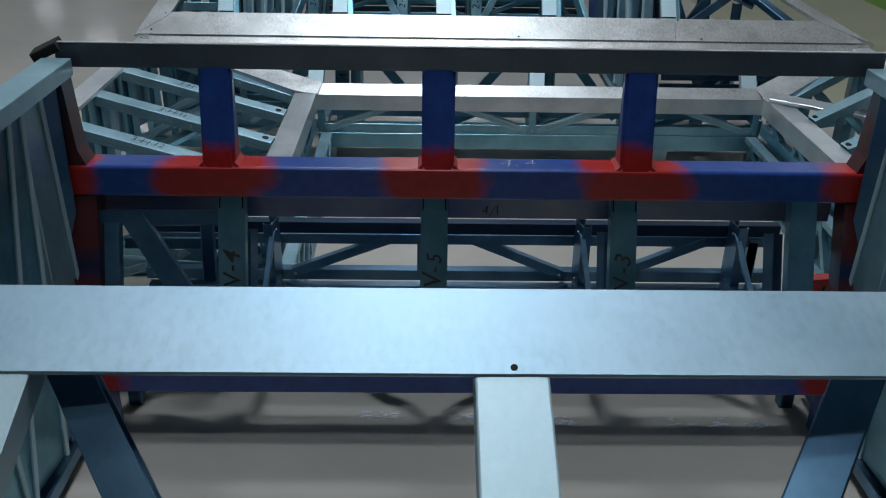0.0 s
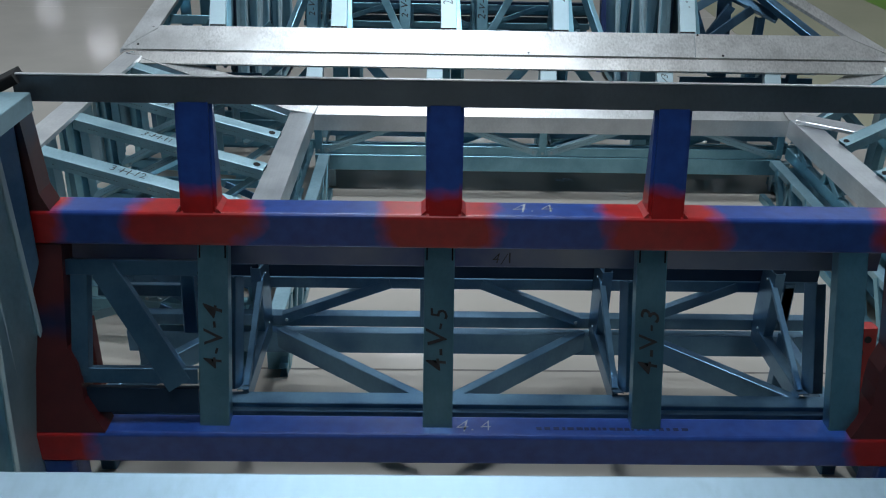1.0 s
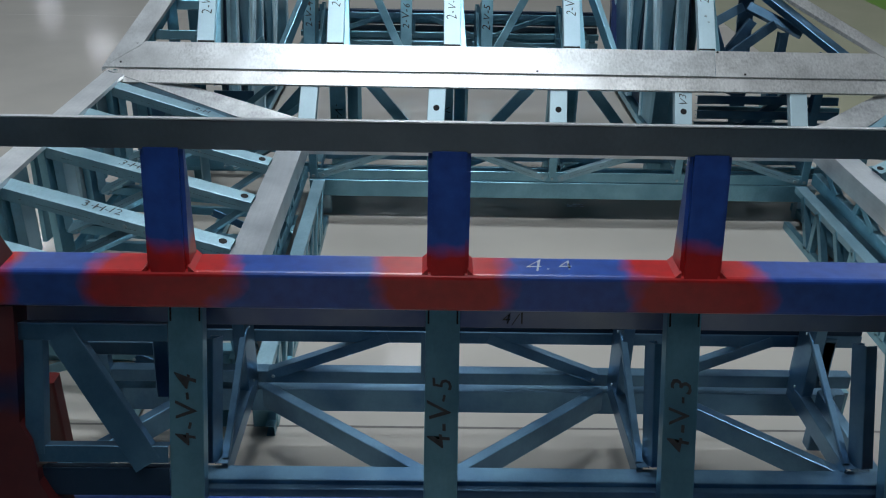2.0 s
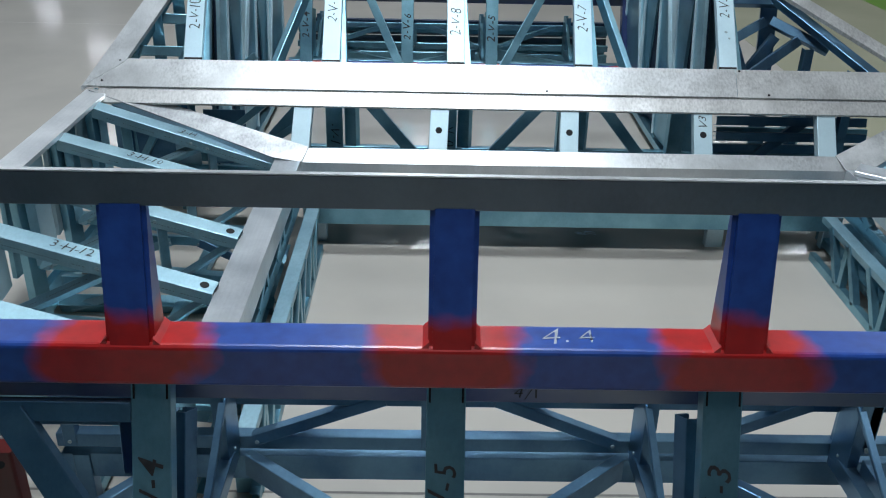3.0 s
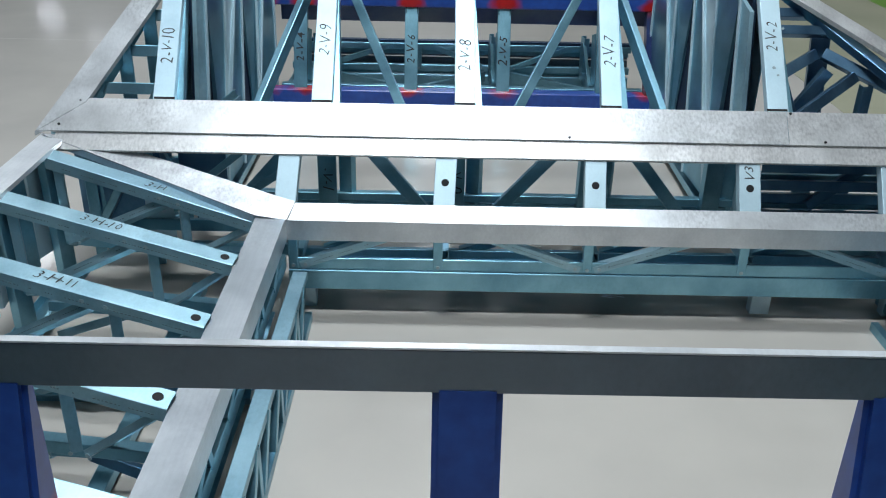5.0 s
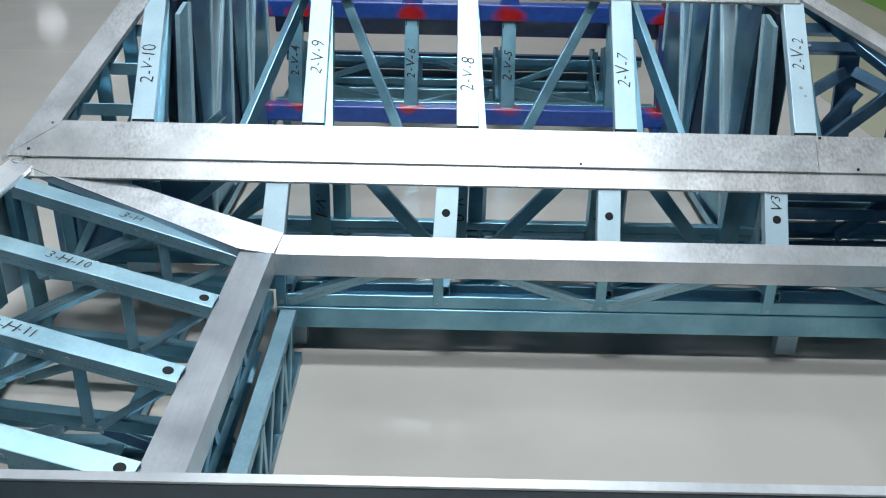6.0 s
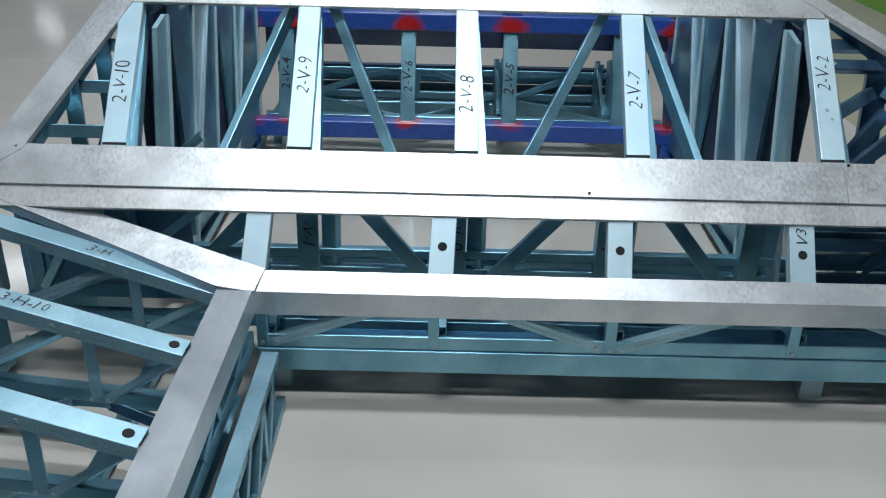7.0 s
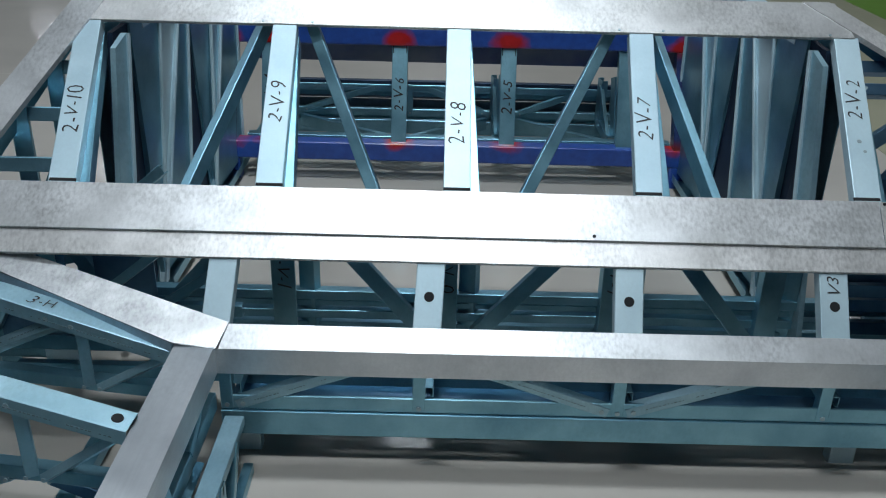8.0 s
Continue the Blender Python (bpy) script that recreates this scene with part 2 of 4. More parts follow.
def screws(places, n, parent, r=0.0045):
    for p in places:
        part("screw", disc(p, n, r, 0.0025, 8), SCREW, parent)


def print_line(a, b, facing, parent, seed):
    """A maker's print along a member: too small to read, so short dark bars in a row."""
    a, b, n = Vector(a), Vector(b), Vector(facing).normalized()
    d = (b - a).normalized()
    n = (n - d * n.dot(d)).normalized()
    up = n.cross(d)
    rng = random.Random(seed)
    bm = bmesh.new()
    at, end = 0.06, (b - a).length - 0.05
    while at < end:
        w = rng.uniform(0.003, 0.009)
        prism(bm, [(0, -0.0014), (w, -0.0014), (w, 0.0014), (0, 0.0014)], a + d * at, a + d * at + n * 0.0008, d, up)
        at += w + (rng.uniform(0.003, 0.007) if rng.random() < 0.86 else rng.uniform(0.02, 0.06))
    return tagged(part("printed_line", bm, PRINT, parent), kind="stuff")


# ---- hall ----
x0, x1, y0, y1, hh = HALL
tagged(part("floor", box(x0, x1, y0, y1, -0.2, 0.0), FLOOR, None), "glossy grey epoxy floor of a factory hall", "floor", kind="structure")
# roof and walls stay out of view; added to close in the light
tagged(part("ceiling", box(x0, x1, y0, y1, hh, hh + 0.15), ROOF, None), "dark grey hall roof added out of view", "ceiling", kind="structure")
for nm, b in (("wall_west", (x0 - 0.2, x0, y0, y1, 0, hh)), ("wall_east", (x1, x1 + 0.2, y0, y1, 0, hh)), ("wall_south", (x0, x1, y0 - 0.2, y0, 0, hh)), ("wall_north", (x0, x1, y1, y1 + 0.2, 0, hh))):
    tagged(part(nm, box(*b), WALLS, None), "plain hall wall added out of view", "wall", kind="structure")

for lx, ly in [(x, y) for x in LAMP_X for y in LAMP_Y] + list(FAR_LAMPS) + list(SIDE_LAMPS):
    lamp = bpy.data.lights.new("high_bay_light", "AREA")
    lamp.shape, lamp.size_y, lamp.color = "RECTANGLE", 0.45, (0.88, 0.97, 1.06)
    lamp.energy, lamp.size = LAMP_NEAR.get((lx, ly), (LAMP_WATTS, 1.1))
    ob = new("high_bay_light", lamp)
    ob.location = (lx, ly, LAMP_Z)


# ---- slopes ----
SLOPE = radians(33.8)
UPHILL = Vector((0, math.cos(SLOPE), math.sin(SLOPE)))
OUT = Vector((0, -math.sin(SLOPE), math.cos(SLOPE)))


def on_slope(x, y, base, lift=0.0):
    """A point of the slope that starts at base = (y, z), at a distance lift above it."""
    by, bz = base
    return Vector((x, y, bz + (y - by) * math.tan(SLOPE))) + OUT * lift


def plate(x0, x1, ya, yb, base, lip_front=0.0, lip_back=0.0, lift=0.0, cut0=0.0, cut1=0.0):
    """A folded sheet lying on the slope between ya and yb, with lips turned down along its edges; cut0, cut1: the ends' mitre."""
    a, b = on_slope(0, ya, base, lift), on_slope(0, yb, base, lift)
    line = []
    w = (b - a).length
    t = 0.002
    if lip_front:
        line += [(0.0, -lip_front), (0.0, -0.002), (0.002, 0.0)]
    else:
        line += [(0.0, 0.0)]
    if lip_back:
        line += [(w - 0.002, 0.0), (w, -0.002), (w, -lip_back)]
    else:
        line += [(w, 0.0)]
    poly = folded(line, t)
    bm = bmesh.new()
    prism(bm, poly, a + Vector((x0, 0, 0)), a + Vector((x1, 0, 0)), UPHILL, OUT)
    for v in bm.verts:
        u = (v.co - a).dot(UPHILL) / w
        v.co.x += cut0 * u if v.co.x < (x0 + x1) / 2 else cut1 * u
    return bm


def rib(a, b, parent, facing, w=0.041, d=0.036, mat=TEAL, name="diagonal"):
    return part(name, channel(a, b, facing, w, d, 0.002, 0.006, False), mat, parent)


# ---- tube frames ----
def tube_frame(dy, dz, top_posts, x0, x1, mat, ends, label):
    f = thing("tube_frame", (0.15, 2.3 + dy, 0), label, "steel frame", "tube frames")
    up0, up1 = 0.812 + dz, 0.918 + dz
    zl0, zl1 = 0.195 + dz, 0.302 + dz
    yu, yl = 2.428 + dy, 2.222 + dy
    part("top_tube", tube((x0, yu, (up0 + up1) / 2), (x1, yu, (up0 + up1) / 2), (0, -1, 0), up1 - up0, 0.11), mat, f)
    part("bottom_tube", tube((x0, yl, (zl0 + zl1) / 2), (x1, yl, (zl0 + zl1) / 2), (0, -1, 0), zl1 - zl0, 0.1), mat, f)
    for x in (x0, x1):
        s = 1 if x == x0 else -1
        part("end_post", tube((x + s * 0.05, yl + 0.004, 0.0), (x + s * 0.05, yl + 0.004, zl0), (0, -1, 0), 0.1, 0.1), mat, f)
        # lower post with a plate that flares inwards over the bottom tube, leaning back to the top tube
        outline = [(0.0, 0.0), (0.09, 0.0), (0.09, 1.0), (0.0, 1.0)] if dy else [(0.0, 0.0), (0.205, 0.0), (0.172, 0.09), (0.145, 0.17), (0.138, 0.27), (0.126, 0.36), (0.098, 0.45), (0.088, 1.0), (0.0, 1.0)]
        lean, rise = yu - yl, up0 - zl1
        bm = bmesh.new()
        faces = []
        for back in (0.004, 0.085):
            ring_of = [bm.verts.new((x + s * u, yl + back + lean * min(1.0, h), zl1 + rise * h)) for u, h in outline]
            faces.append(ring_of)
            bm.faces.new(ring_of)
        for i in range(len(outline)):
            j = (i + 1) % len(outline)
            bm.faces.new((faces[0][i], faces[0][j], faces[1][j], faces[1][i]))
        bmesh.ops.recalc_face_normals(bm, faces=bm.faces)
        part("end_post", bm, ends, f, "blue and red primed post, coloured dark for shade")
        if top_posts:
            bm = bmesh.new()
            prism(bm, [(x, up1 - 0.004), (x + s * 0.075, up1 - 0.004), (x + s * 0.052, up1 + 0.05), (x + s * 0.036, up1 + 0.302), (x + s * 0.008, up1 + 0.302)], (0, yu + 0.006, 0), (0, yu + 0.09, 0), (1, 0, 0), (0, 0, 1))
            part("end_post", bm, ends, f, "tapered post, red at its foot")
    for x in top_posts:
        # deep at the foot, thin under the channel: the front leans back, the rear stands upright
        bm = bmesh.new()
        ytop = yu + 0.067
        prism(bm, [(yu + 0.003, up1 - 0.01), (yu + 0.1, up1 - 0.01), (yu + 0.1, up1 + 0.302), (ytop, up1 + 0.302)], (x - 0.052, 0, 0), (x + 0.052, 0, 0), (0, 1, 0), (0, 0, 1))
        bmesh.ops.bevel(bm, geom=[e for e in bm.edges if abs((e.verts[0].co - e.verts[1].co).z) > 0.1], offset=0.01, segments=2, affect="EDGES")
        part("post", bm, mat, f)
        for s in (-1, 1):
            bm = bmesh.new()
            prism(bm, [(0.05 * s, up1 - 0.002), (0.066 * s, up1 - 0.002), (0.05 * s, up1 + 0.014)], (x, yu + 0.006, 0), (x, yu + 0.1, 0), (1, 0, 0), (0, 0, 1))
            part("weld", bm, mat, f)
    return f


JOINTS4 = (-1.2, -0.665, 0.035, 0.685, 1.5)
PAINT4 = paint("blue_red_paint", JOINTS4, (0.87,), 0.185)
# darkened copy of the frame paint: the end posts' shade is in it
PAINT4SHADE = paint("blue_red_paint_end", (-1.1, 1.41), (0.87, 0.33), 0.36, 0.14)
PAINT4L = paint("blue_red_paint_low", (-1.15, 1.47), (0.25,), 0.2)
frame4 = tube_frame(0.0, 0.0, (-0.64, 0.054, 0.688), -1.13, 1.475, PAINT4, PAINT4SHADE, "blue square-tube steel frame with red primer at the welds")
for ob in frame4.children:
    if ob.name.startswith("bottom_tube"):
        ob.data.materials[0] = PAINT4L
lettering("4.4", (0.31, 2.487, 0.9185), (1, 0.05, 0), (0, 0, 1), 0.085, frame4, FAINT, "chalk_mark", -0.018)
lettering("4.4", (0.15, 2.27, 0.3025), (1, 0.05, 0), (0, 0, 1), 0.075, frame4, FAINT, "chalk_mark", -0.018)

JOINTS2 = (-1.15, -0.9, -0.19, 0.43, 1.42)
PAINT2 = paint("blue_red_paint_far", JOINTS2, (0.78, 0.26), 0.10)
# the far end posts get a shaded copy of their paint too
PAINT2SHADE = paint("blue_red_paint_far_end", (-1.15, 1.42), (0.8, 0.2), 0.12, 0.3)
DY2 = 5.06
frame2 = tube_frame(DY2, -0.07, (-0.19, 0.43), -1.2, 1.47, PAINT2, PAINT2SHADE, "blue square-tube steel frame behind the sloped studs")


# ---- box modules ----
def side_strip(m, xw, sx, far, near, mat, head_at):
    """One leaning sheet strip of a side wall, folded at its far edge, cut under the slope."""
    foot = 0.1
    head = [head_at(y) for y in (far[0], near[0])]
    ys = [(f[0] - f[1]) for f in (far, near)]
    tops = [f[1] + d * (h - foot) / (1.2 - foot) for f, d, h in zip((far, near), ys, head)]
    # the navy strips, drawn for shadow wedges, lie deeper than the sheets
    deep = sx * (0.0 if mat is NAVYSHADE else 0.03)
    quad = [Vector((xw + deep, far[1], foot)), Vector((xw + deep - sx * 0.02, near[1], foot)), Vector((xw + deep - sx * 0.02, tops[1], head[1])), Vector((xw + deep, tops[0], head[0]))]
    bm = bmesh.new()
    a = [bm.verts.new(v) for v in quad]
    b = [bm.verts.new(v - Vector((sx * 0.02, 0, 0))) for v in quad]
    bm.faces.new(a)
    bm.faces.new(list(reversed(b)))
    for i in range(4):
        j = (i + 1) % 4
        bm.faces.new((a[i], b[i], b[j], a[j]))
    bmesh.ops.recalc_face_normals(bm, faces=bm.faces)
    s = part("side_strip", bm, mat, m)
    if mat is not NAVYSHADE:
        part("strip_edge", channel(quad[0] + Vector((sx * 0.012, 0, 0)), quad[3] + Vector((sx * 0.012, 0, 0)), (sx, -0.6, 0), 0.014, 0.02, 0.002, 0.002), PALE, s)


def box_module(dy, dz, studs, marks, label, full):
    """The cold-formed box behind a tube frame: leaning studs, floor truss, rear truss, side walls."""
    m = thing("framing_module", (0.15, 2.7 + dy, 0), label, "steel framing", "framing modules")
    lo, hi = Vector((0, 2.25 + dy, 0.30 + dz)), Vector((0, 2.445 + dy, 0.82 + dz))
    face = (0, -(hi - lo).z, (hi - lo).y)
    steel = SLATE if full else TEAL
    for k, x in enumerate(studs):
        p, q = lo + Vector((x, 0.012, 0)), hi + Vector((x, 0.012, 0))
        s = part("stud", channel(p, q, face, 0.089, 0.041), TEAL, m)
        if marks[k]:
            for e in (-0.037, 0.037):
                f = Vector(face).normalized()
                part("notch", box(-0.0022, 0.0022, -0.022, 0.022, 0, 0.0012), HOLE, s)
                nb = s.children[-1] if s.children else None
                turn = Matrix((Vector((1, 0, 0)), (q - p).normalized(), f)).transposed().to_4x4()
                at = p.lerp(q, 0.945) + Vector((e, 0, 0)) + f * 0.0006 - Vector(root_base(s))
                for v in nb.data.vertices:
                    v.co = Matrix.Translation(at) @ turn @ (v.co + Vector(root_base(s)))
            lettering(marks[k], p.lerp(q, 0.48) + Vector((0, -0.001, 0)), q - p, face, 0.078, s, weight=0.004)
        if k == 1:
            continue
        # web frame running back from the stud
        yb = 2.9 + dy
        xs = x + (0.066 if x < 0.3 else -0.066)
        sx = 1 if x < 0.3 else -1
        rib((xs, 2.45 + dy, 0.27 + dz), (xs, yb, 0.26 + dz), m, (sx, 0, 0), 0.06, 0.036, name="web_rail", mat=steel)
        rib((xs, 2.47 + dy, 0.30 + dz), (xs, yb - 0.03, 0.52 + dz), m, (sx, -0.4, 0), 0.014, 0.02, name="web_rod", mat=steel)
        part("web_post", channel((xs, yb - 0.05, 0.27 + dz), (xs, yb - 0.05, 0.54 + dz), (sx, -0.15, 0), 0.09, 0.036), steel, m)
        part("web_post", channel((xs - sx * 0.03, 2.46 + dy, 0.3 + dz), (xs - sx * 0.03, 2.6 + dy, 0.62 + dz), (sx, -0.3, 0), 0.06, 0.036), steel, m)
        screws([(xs + sx * 0.001, yb - 0.05, z + dz) for z in (0.3, 0.5)], (sx, 0, 0), m)
    xa, xb = -1.08, 1.4
    part("front_rail", track((xa, 2.43 + dy, 0.285 + dz), (xb, 2.43 + dy, 0.285 + dz), (0, 0, 1), 0.06, 0.05), steel, m)
    part("front_rail", track((xa, 2.38 + dy, 0.24 + dz), (xb, 2.38 + dy, 0.24 + dz), (0, -1, 0), 0.06, 0.05), steel, m)
    for x, y in ((xa + 0.06, 2.42), (xb - 0.06, 2.42), (xa + 0.06, 2.9), (xb - 0.06, 2.9)):
        part("foot", tube((x, y + dy, 0), (x, y + dy, 0.225 + dz), (0, -1, 0), 0.05, 0.05, 0.005), steel, m)
    part("back_rail", track((xa, 2.908 + dy, 0.182 + dz), (xb, 2.908 + dy, 0.182 + dz), (0, -1, 0), 0.088, 0.04), steel, m)
    part("back_chord", track((xa, 2.9 + dy, 0.28 + dz), (xb, 2.9 + dy, 0.28 + dz), (0, -1, 0), 0.046, 0.04), steel, m)
    part("back_chord", track((xa, 2.9 + dy, 0.438 + dz), (xb, 2.9 + dy, 0.438 + dz), (0, -1, 0), 0.044, 0.04), steel, m)
    # upright rail behind the tube, dusted with its blue paint, and the rail at the back of the box, its shade put into
    # the colour
    part("head_rail", track((xa, 2.55 + dy, 0.752 + dz), (xb, 2.55 + dy, 0.752 + dz), (0, -1, 0), 0.12, 0.03), DUSTED, m, "zinc rail dusted with blue paint")
    part("dark_rail", track((xa, 2.905 + dy, 0.482 + dz * 1.35), (xb, 2.905 + dy, 0.482 + dz * 1.35), (0, -1, 0), 0.05, 0.04), NAVYSHADE, m, "rail coloured near-black for the shade it sits in")
    if not full:
        for y, z, h in ((2.98, 0.40, 0.07), (2.99, 0.31, 0.06), (3.03, 0.215, 0.07), (3.0, 0.36, 0.03)):
            part("back_rail", track((xa, y + dy, z + dz), (xb, y + dy, z + dz), (0, -1, 0.2), h, 0.04), TEAL if h > 0.065 else GREY, m)
    edges = [xa] + list(studs) + [xb]
    for k, (a, b) in enumerate(zip(edges[:-1], edges[1:])):
        near, far = (a + 0.1, b - 0.04) if k % 2 else (b - 0.1, a + 0.04)
        rib((near, 2.87 + dy, 0.27 + dz), (far, 2.46 + dy, 0.27 + dz), m, (0, 0, 1), 0.034, 0.075, mat=steel)
        rib((near + (far - near) * 0.76, 2.896 + dy, 0.438 + dz), (near + (far - near) * 0.02, 2.896 + dy, 0.288 + dz), m, (0, -1, 0), 0.038, 0.03, mat=steel)
        rib((far, 2.896 + dy, 0.27 + dz), (far, 2.896 + dy, 0.45 + dz), m, (0, -1, 0), 0.04, 0.03, name="web_post", mat=steel)
        screws([(near + (far - near) * 0.04, 2.894 + dy, 0.287 + dz), (far, 2.894 + dy, 0.28 + dz)], (0, -1, 0), m, 0.006)
    # square lattice beside the first stud
    if full:
        x = studs[0] - 0.045
        lean = (0, -0.94, 0.35)
        part("lattice_rail", track((xa, 2.425, 0.742), (x, 2.425, 0.742), lean, 0.046, 0.036), SLATE, m)
        part("lattice_rail", track((xa + 0.08, 2.302, 0.45), (x, 2.302, 0.45), lean, 0.045, 0.036), SLATE, m)
        # this sheet takes the near-black shade colour as well
        part("lattice_sheet", track((xa + 0.08, 2.285, 0.375), (x, 2.285, 0.375), lean, 0.075, 0.03), NAVYSHADE, m)
        rib((xa + 0.08, 2.30, 0.45), (xa + 0.08, 2.412, 0.725), m, lean, 0.05, 0.036, SLATE, "lattice_post")
        rib((-0.93, 2.415, 0.74), (-0.712, 2.29, 0.425), m, lean, 0.075, 0.03, SLATE)
        rib((-0.76, 2.62, 0.40), (-0.76, 2.66, 0.66), m, (0, -1, 0.1), 0.045, 0.036, SLATE, "lattice_post")
        for z, h in ((0.60, 0.05), (0.5, 0.04)):
            part("lattice_rail", track((xa, 2.72, z), (x, 2.72, z), (0, -1, 0.3), h, 0.036), SLATE, m)
    # side walls of upright studs, from the tube frame back towards the front panel
    for sx, xw in ((1, -1.145 if full else -1.135), (-1, 1.455 if full else 1.445)):
        xr = xw + (sx * 0.045 if full else 0.0)
        ya, yb2 = (0.72 if full else 0.8) + dy, 2.5 + dy
        part("side_rail", track((xr, ya, 1.255 + dz * 0.6), (xr, yb2 - 0.05, 1.255 + dz * 0.6), (0, 0, 1), 0.09, 0.05), MID if full else PALE, m)
        part("side_rail", track((xw, ya, 0.045), (xw, yb2, 0.045), (0, 0, -1), 0.1, 0.045), steel, m)
        if not full:
            bm = bmesh.new()
            prism(bm, [(5.62, 0.05), (7.48, 0.05), (7.48, 1.19), (5.72, 1.19), (5.62, 1.1)], (xw - sx * 0.085, 0, 0), (xw - sx * 0.08, 0, 0), (0, 1, 0), (0, 0, 1))
            part("side_sheet", bm, TEAL, m)
            # overlapping leaning strips: place along the wall at head and foot; the navy ones are painted shadow wedges
            cuts = ((7.48, 7.40), (7.24, 6.70), (6.94, 6.73), (6.60, 6.75), (6.53, 6.25), (6.40, 5.80), (6.11, 5.82), (5.817, 5.82), (5.72, 5.45), (5.66, 5.36))
            mats = (TEAL, MID, TEAL, NAVYSHADE, TEAL, PALE, TEAL, NAVYSHADE, MID)
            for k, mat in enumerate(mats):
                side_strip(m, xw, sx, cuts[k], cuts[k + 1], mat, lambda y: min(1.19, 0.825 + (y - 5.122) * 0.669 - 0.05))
        if full:
            # the same overlapping strips as in the farther module, a navy shadow wedge among them
            bm = bmesh.new()
            prism(bm, [(0.74, 0.05), (2.2, 0.05), (2.2, 1.22), (0.74, 1.22)], (xw - sx * 0.085, 0, 0), (xw - sx * 0.08, 0, 0), (0, 1, 0), (0, 0, 1))
            part("side_sheet", bm, TEAL, m)
            cuts = ((2.30, 2.36), (2.17, 2.02), (2.09, 1.78), (1.88, 1.70), (1.72, 1.74), (1.50, 1.28), (1.34, 1.0), (1.08, 0.98), (0.84, 0.80))
            for k, mat in enumerate((MID, TEAL, TEAL, NAVYSHADE, TEAL, MID, TEAL, TEAL)):
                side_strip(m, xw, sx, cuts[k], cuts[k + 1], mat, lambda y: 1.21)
            part("side_stud", channel((xw + sx * 0.02, 2.36, 0.05), (xw + sx * 0.02, 2.40, 1.2), (sx, -0.7, 0), 0.07, 0.045), SLATE, m)
            part("side_stud", channel((xw + sx * 0.01, 2.17, 0.05), (xw + sx * 0.01, 2.19, 1.2), (sx, -0.35, 0), 0.05, 0.045), PALE, m)
    return m


module4 = box_module(0.0, 0.0, (-0.615, 0.045, 0.668, 1.262), ("4-V-4", "4-V-5", "4-V-3", ""), "teal galvanised steel stud module behind the blue frame", True)
lettering("4/1", (0.235, 2.549, 0.722), (1, 0, 0), (0, -1, 0), 0.05, module4)
part("top_channel", track((-1.12, 2.497, 1.252), (1.44, 2.497, 1.252), (0, -1, 0), 0.074, 0.012, 0.003), GREY, module4, "dark grey steel channel")
# pale strip that puts the lamp's glint along the channel into colour
part("top_lip", box(-1.12, 1.44, 2.496, 2.511, 1.2895, 1.2925), SATIN, module4, "upper edge in bright zinc, standing for its glint")
module2 = box_module(DY2, -0.07, (-0.93, -0.19, 0.43, 1.1), ("2-V-4", "2-V-6", "2-V-5", ""), "teal galvanised steel stud module under the far slope", False)


# ---- sloped front panels ----
def sloped_panel(m, base, ya, yb, studs, widths, marks, diag):
    """Studs that run up the slope from a wide lower plate to an upper plate."""
    for k, (xb, xt) in enumerate(studs):
        p, q = on_slope(xb, ya - 0.02, base), on_slope(xt, yb + 0.02, base)
        s = part("slope_stud", channel(p, q, OUT, widths, 0.041), PALE, m)
        part("slope_stud", channel(p + Vector((0.05, 0, -0.05)), q + Vector((0.02, 0, -0.05)), OUT, 0.06, 0.05), TEAL, m)
        if marks and marks[k]:
            lettering(marks[k], p.lerp(q, (0.43, 0.50, 0.40, 0.45, 0.60)[k]), q - p, OUT, 0.074, s)
    for (xa, xc) in diag:
        p, q = on_slope(xa, ya - 0.03, base, -0.05), on_slope(xc, yb + 0.07, base, -0.05)
        side = (q - p).cross(OUT).normalized()
        rib(p, q, m, side * (0.3 if (xc > xa) == (abs(xa - 0.1) < 0.5) else -0.3) * (1 if abs(xa - 0.1) < 0.5 else 1.6) + OUT * 0.95, 0.042, 0.045)


SB = (5.122, 0.825)
V2 = [(-1.165, -1.235), (-0.495, -0.52), (0.115, 0.115), (0.74, 0.78), (1.45, 1.53)]
sloped_panel(module2, SB, 5.122, 5.70, V2, 0.089, ("2-V-10", "2-V-9", "2-V-8", "2-V-7", "2-V-2"),
             [(-0.80, -0.62), (-0.14, -0.44), (0.32, 0.69), (0.99, 0.85)])
part("lower_plate", plate(-1.655, 1.466, 4.972, 5.118, SB, 0.008, 0.02, 0.004, 0.06, 0.018), ZINC, module2, "wide spangled zinc plate")
part("lower_plate", plate(1.4685, 2.58, 4.972, 5.118, SB, 0.008, 0.02, 0.003, 0.018, -0.2), ZINC, module2, "wide spangled zinc plate")
part("upper_plate", plate(-1.24, 1.56, 5.712, 5.86, SB, 0.012, 0.02, 0.004, -0.02, -0.04), ZINC, module2, "wide spangled zinc plate")


def rim(m, a0, a1, b0, b1, mat=ZINC):
    """A flat folded edge plate with corners a0, a1 at its foot and b0, b1 at its head."""
    bm = bmesh.new()
    top = [bm.verts.new(p) for p in (a0, a1, b1, b0)]
    low = [bm.verts.new(Vector(p) - Vector((0, 0, 0.02))) for p in (a0, a1, b1, b0)]
    bm.faces.new(top)
    bm.faces.new(list(reversed(low)))
    for i in range(4):
        j = (i + 1) % 4
        bm.faces.new((top[i], low[i], low[j], top[j]))
    bmesh.ops.recalc_face_normals(bm, faces=bm.faces)
    return part("edge_plate", bm, mat, m)


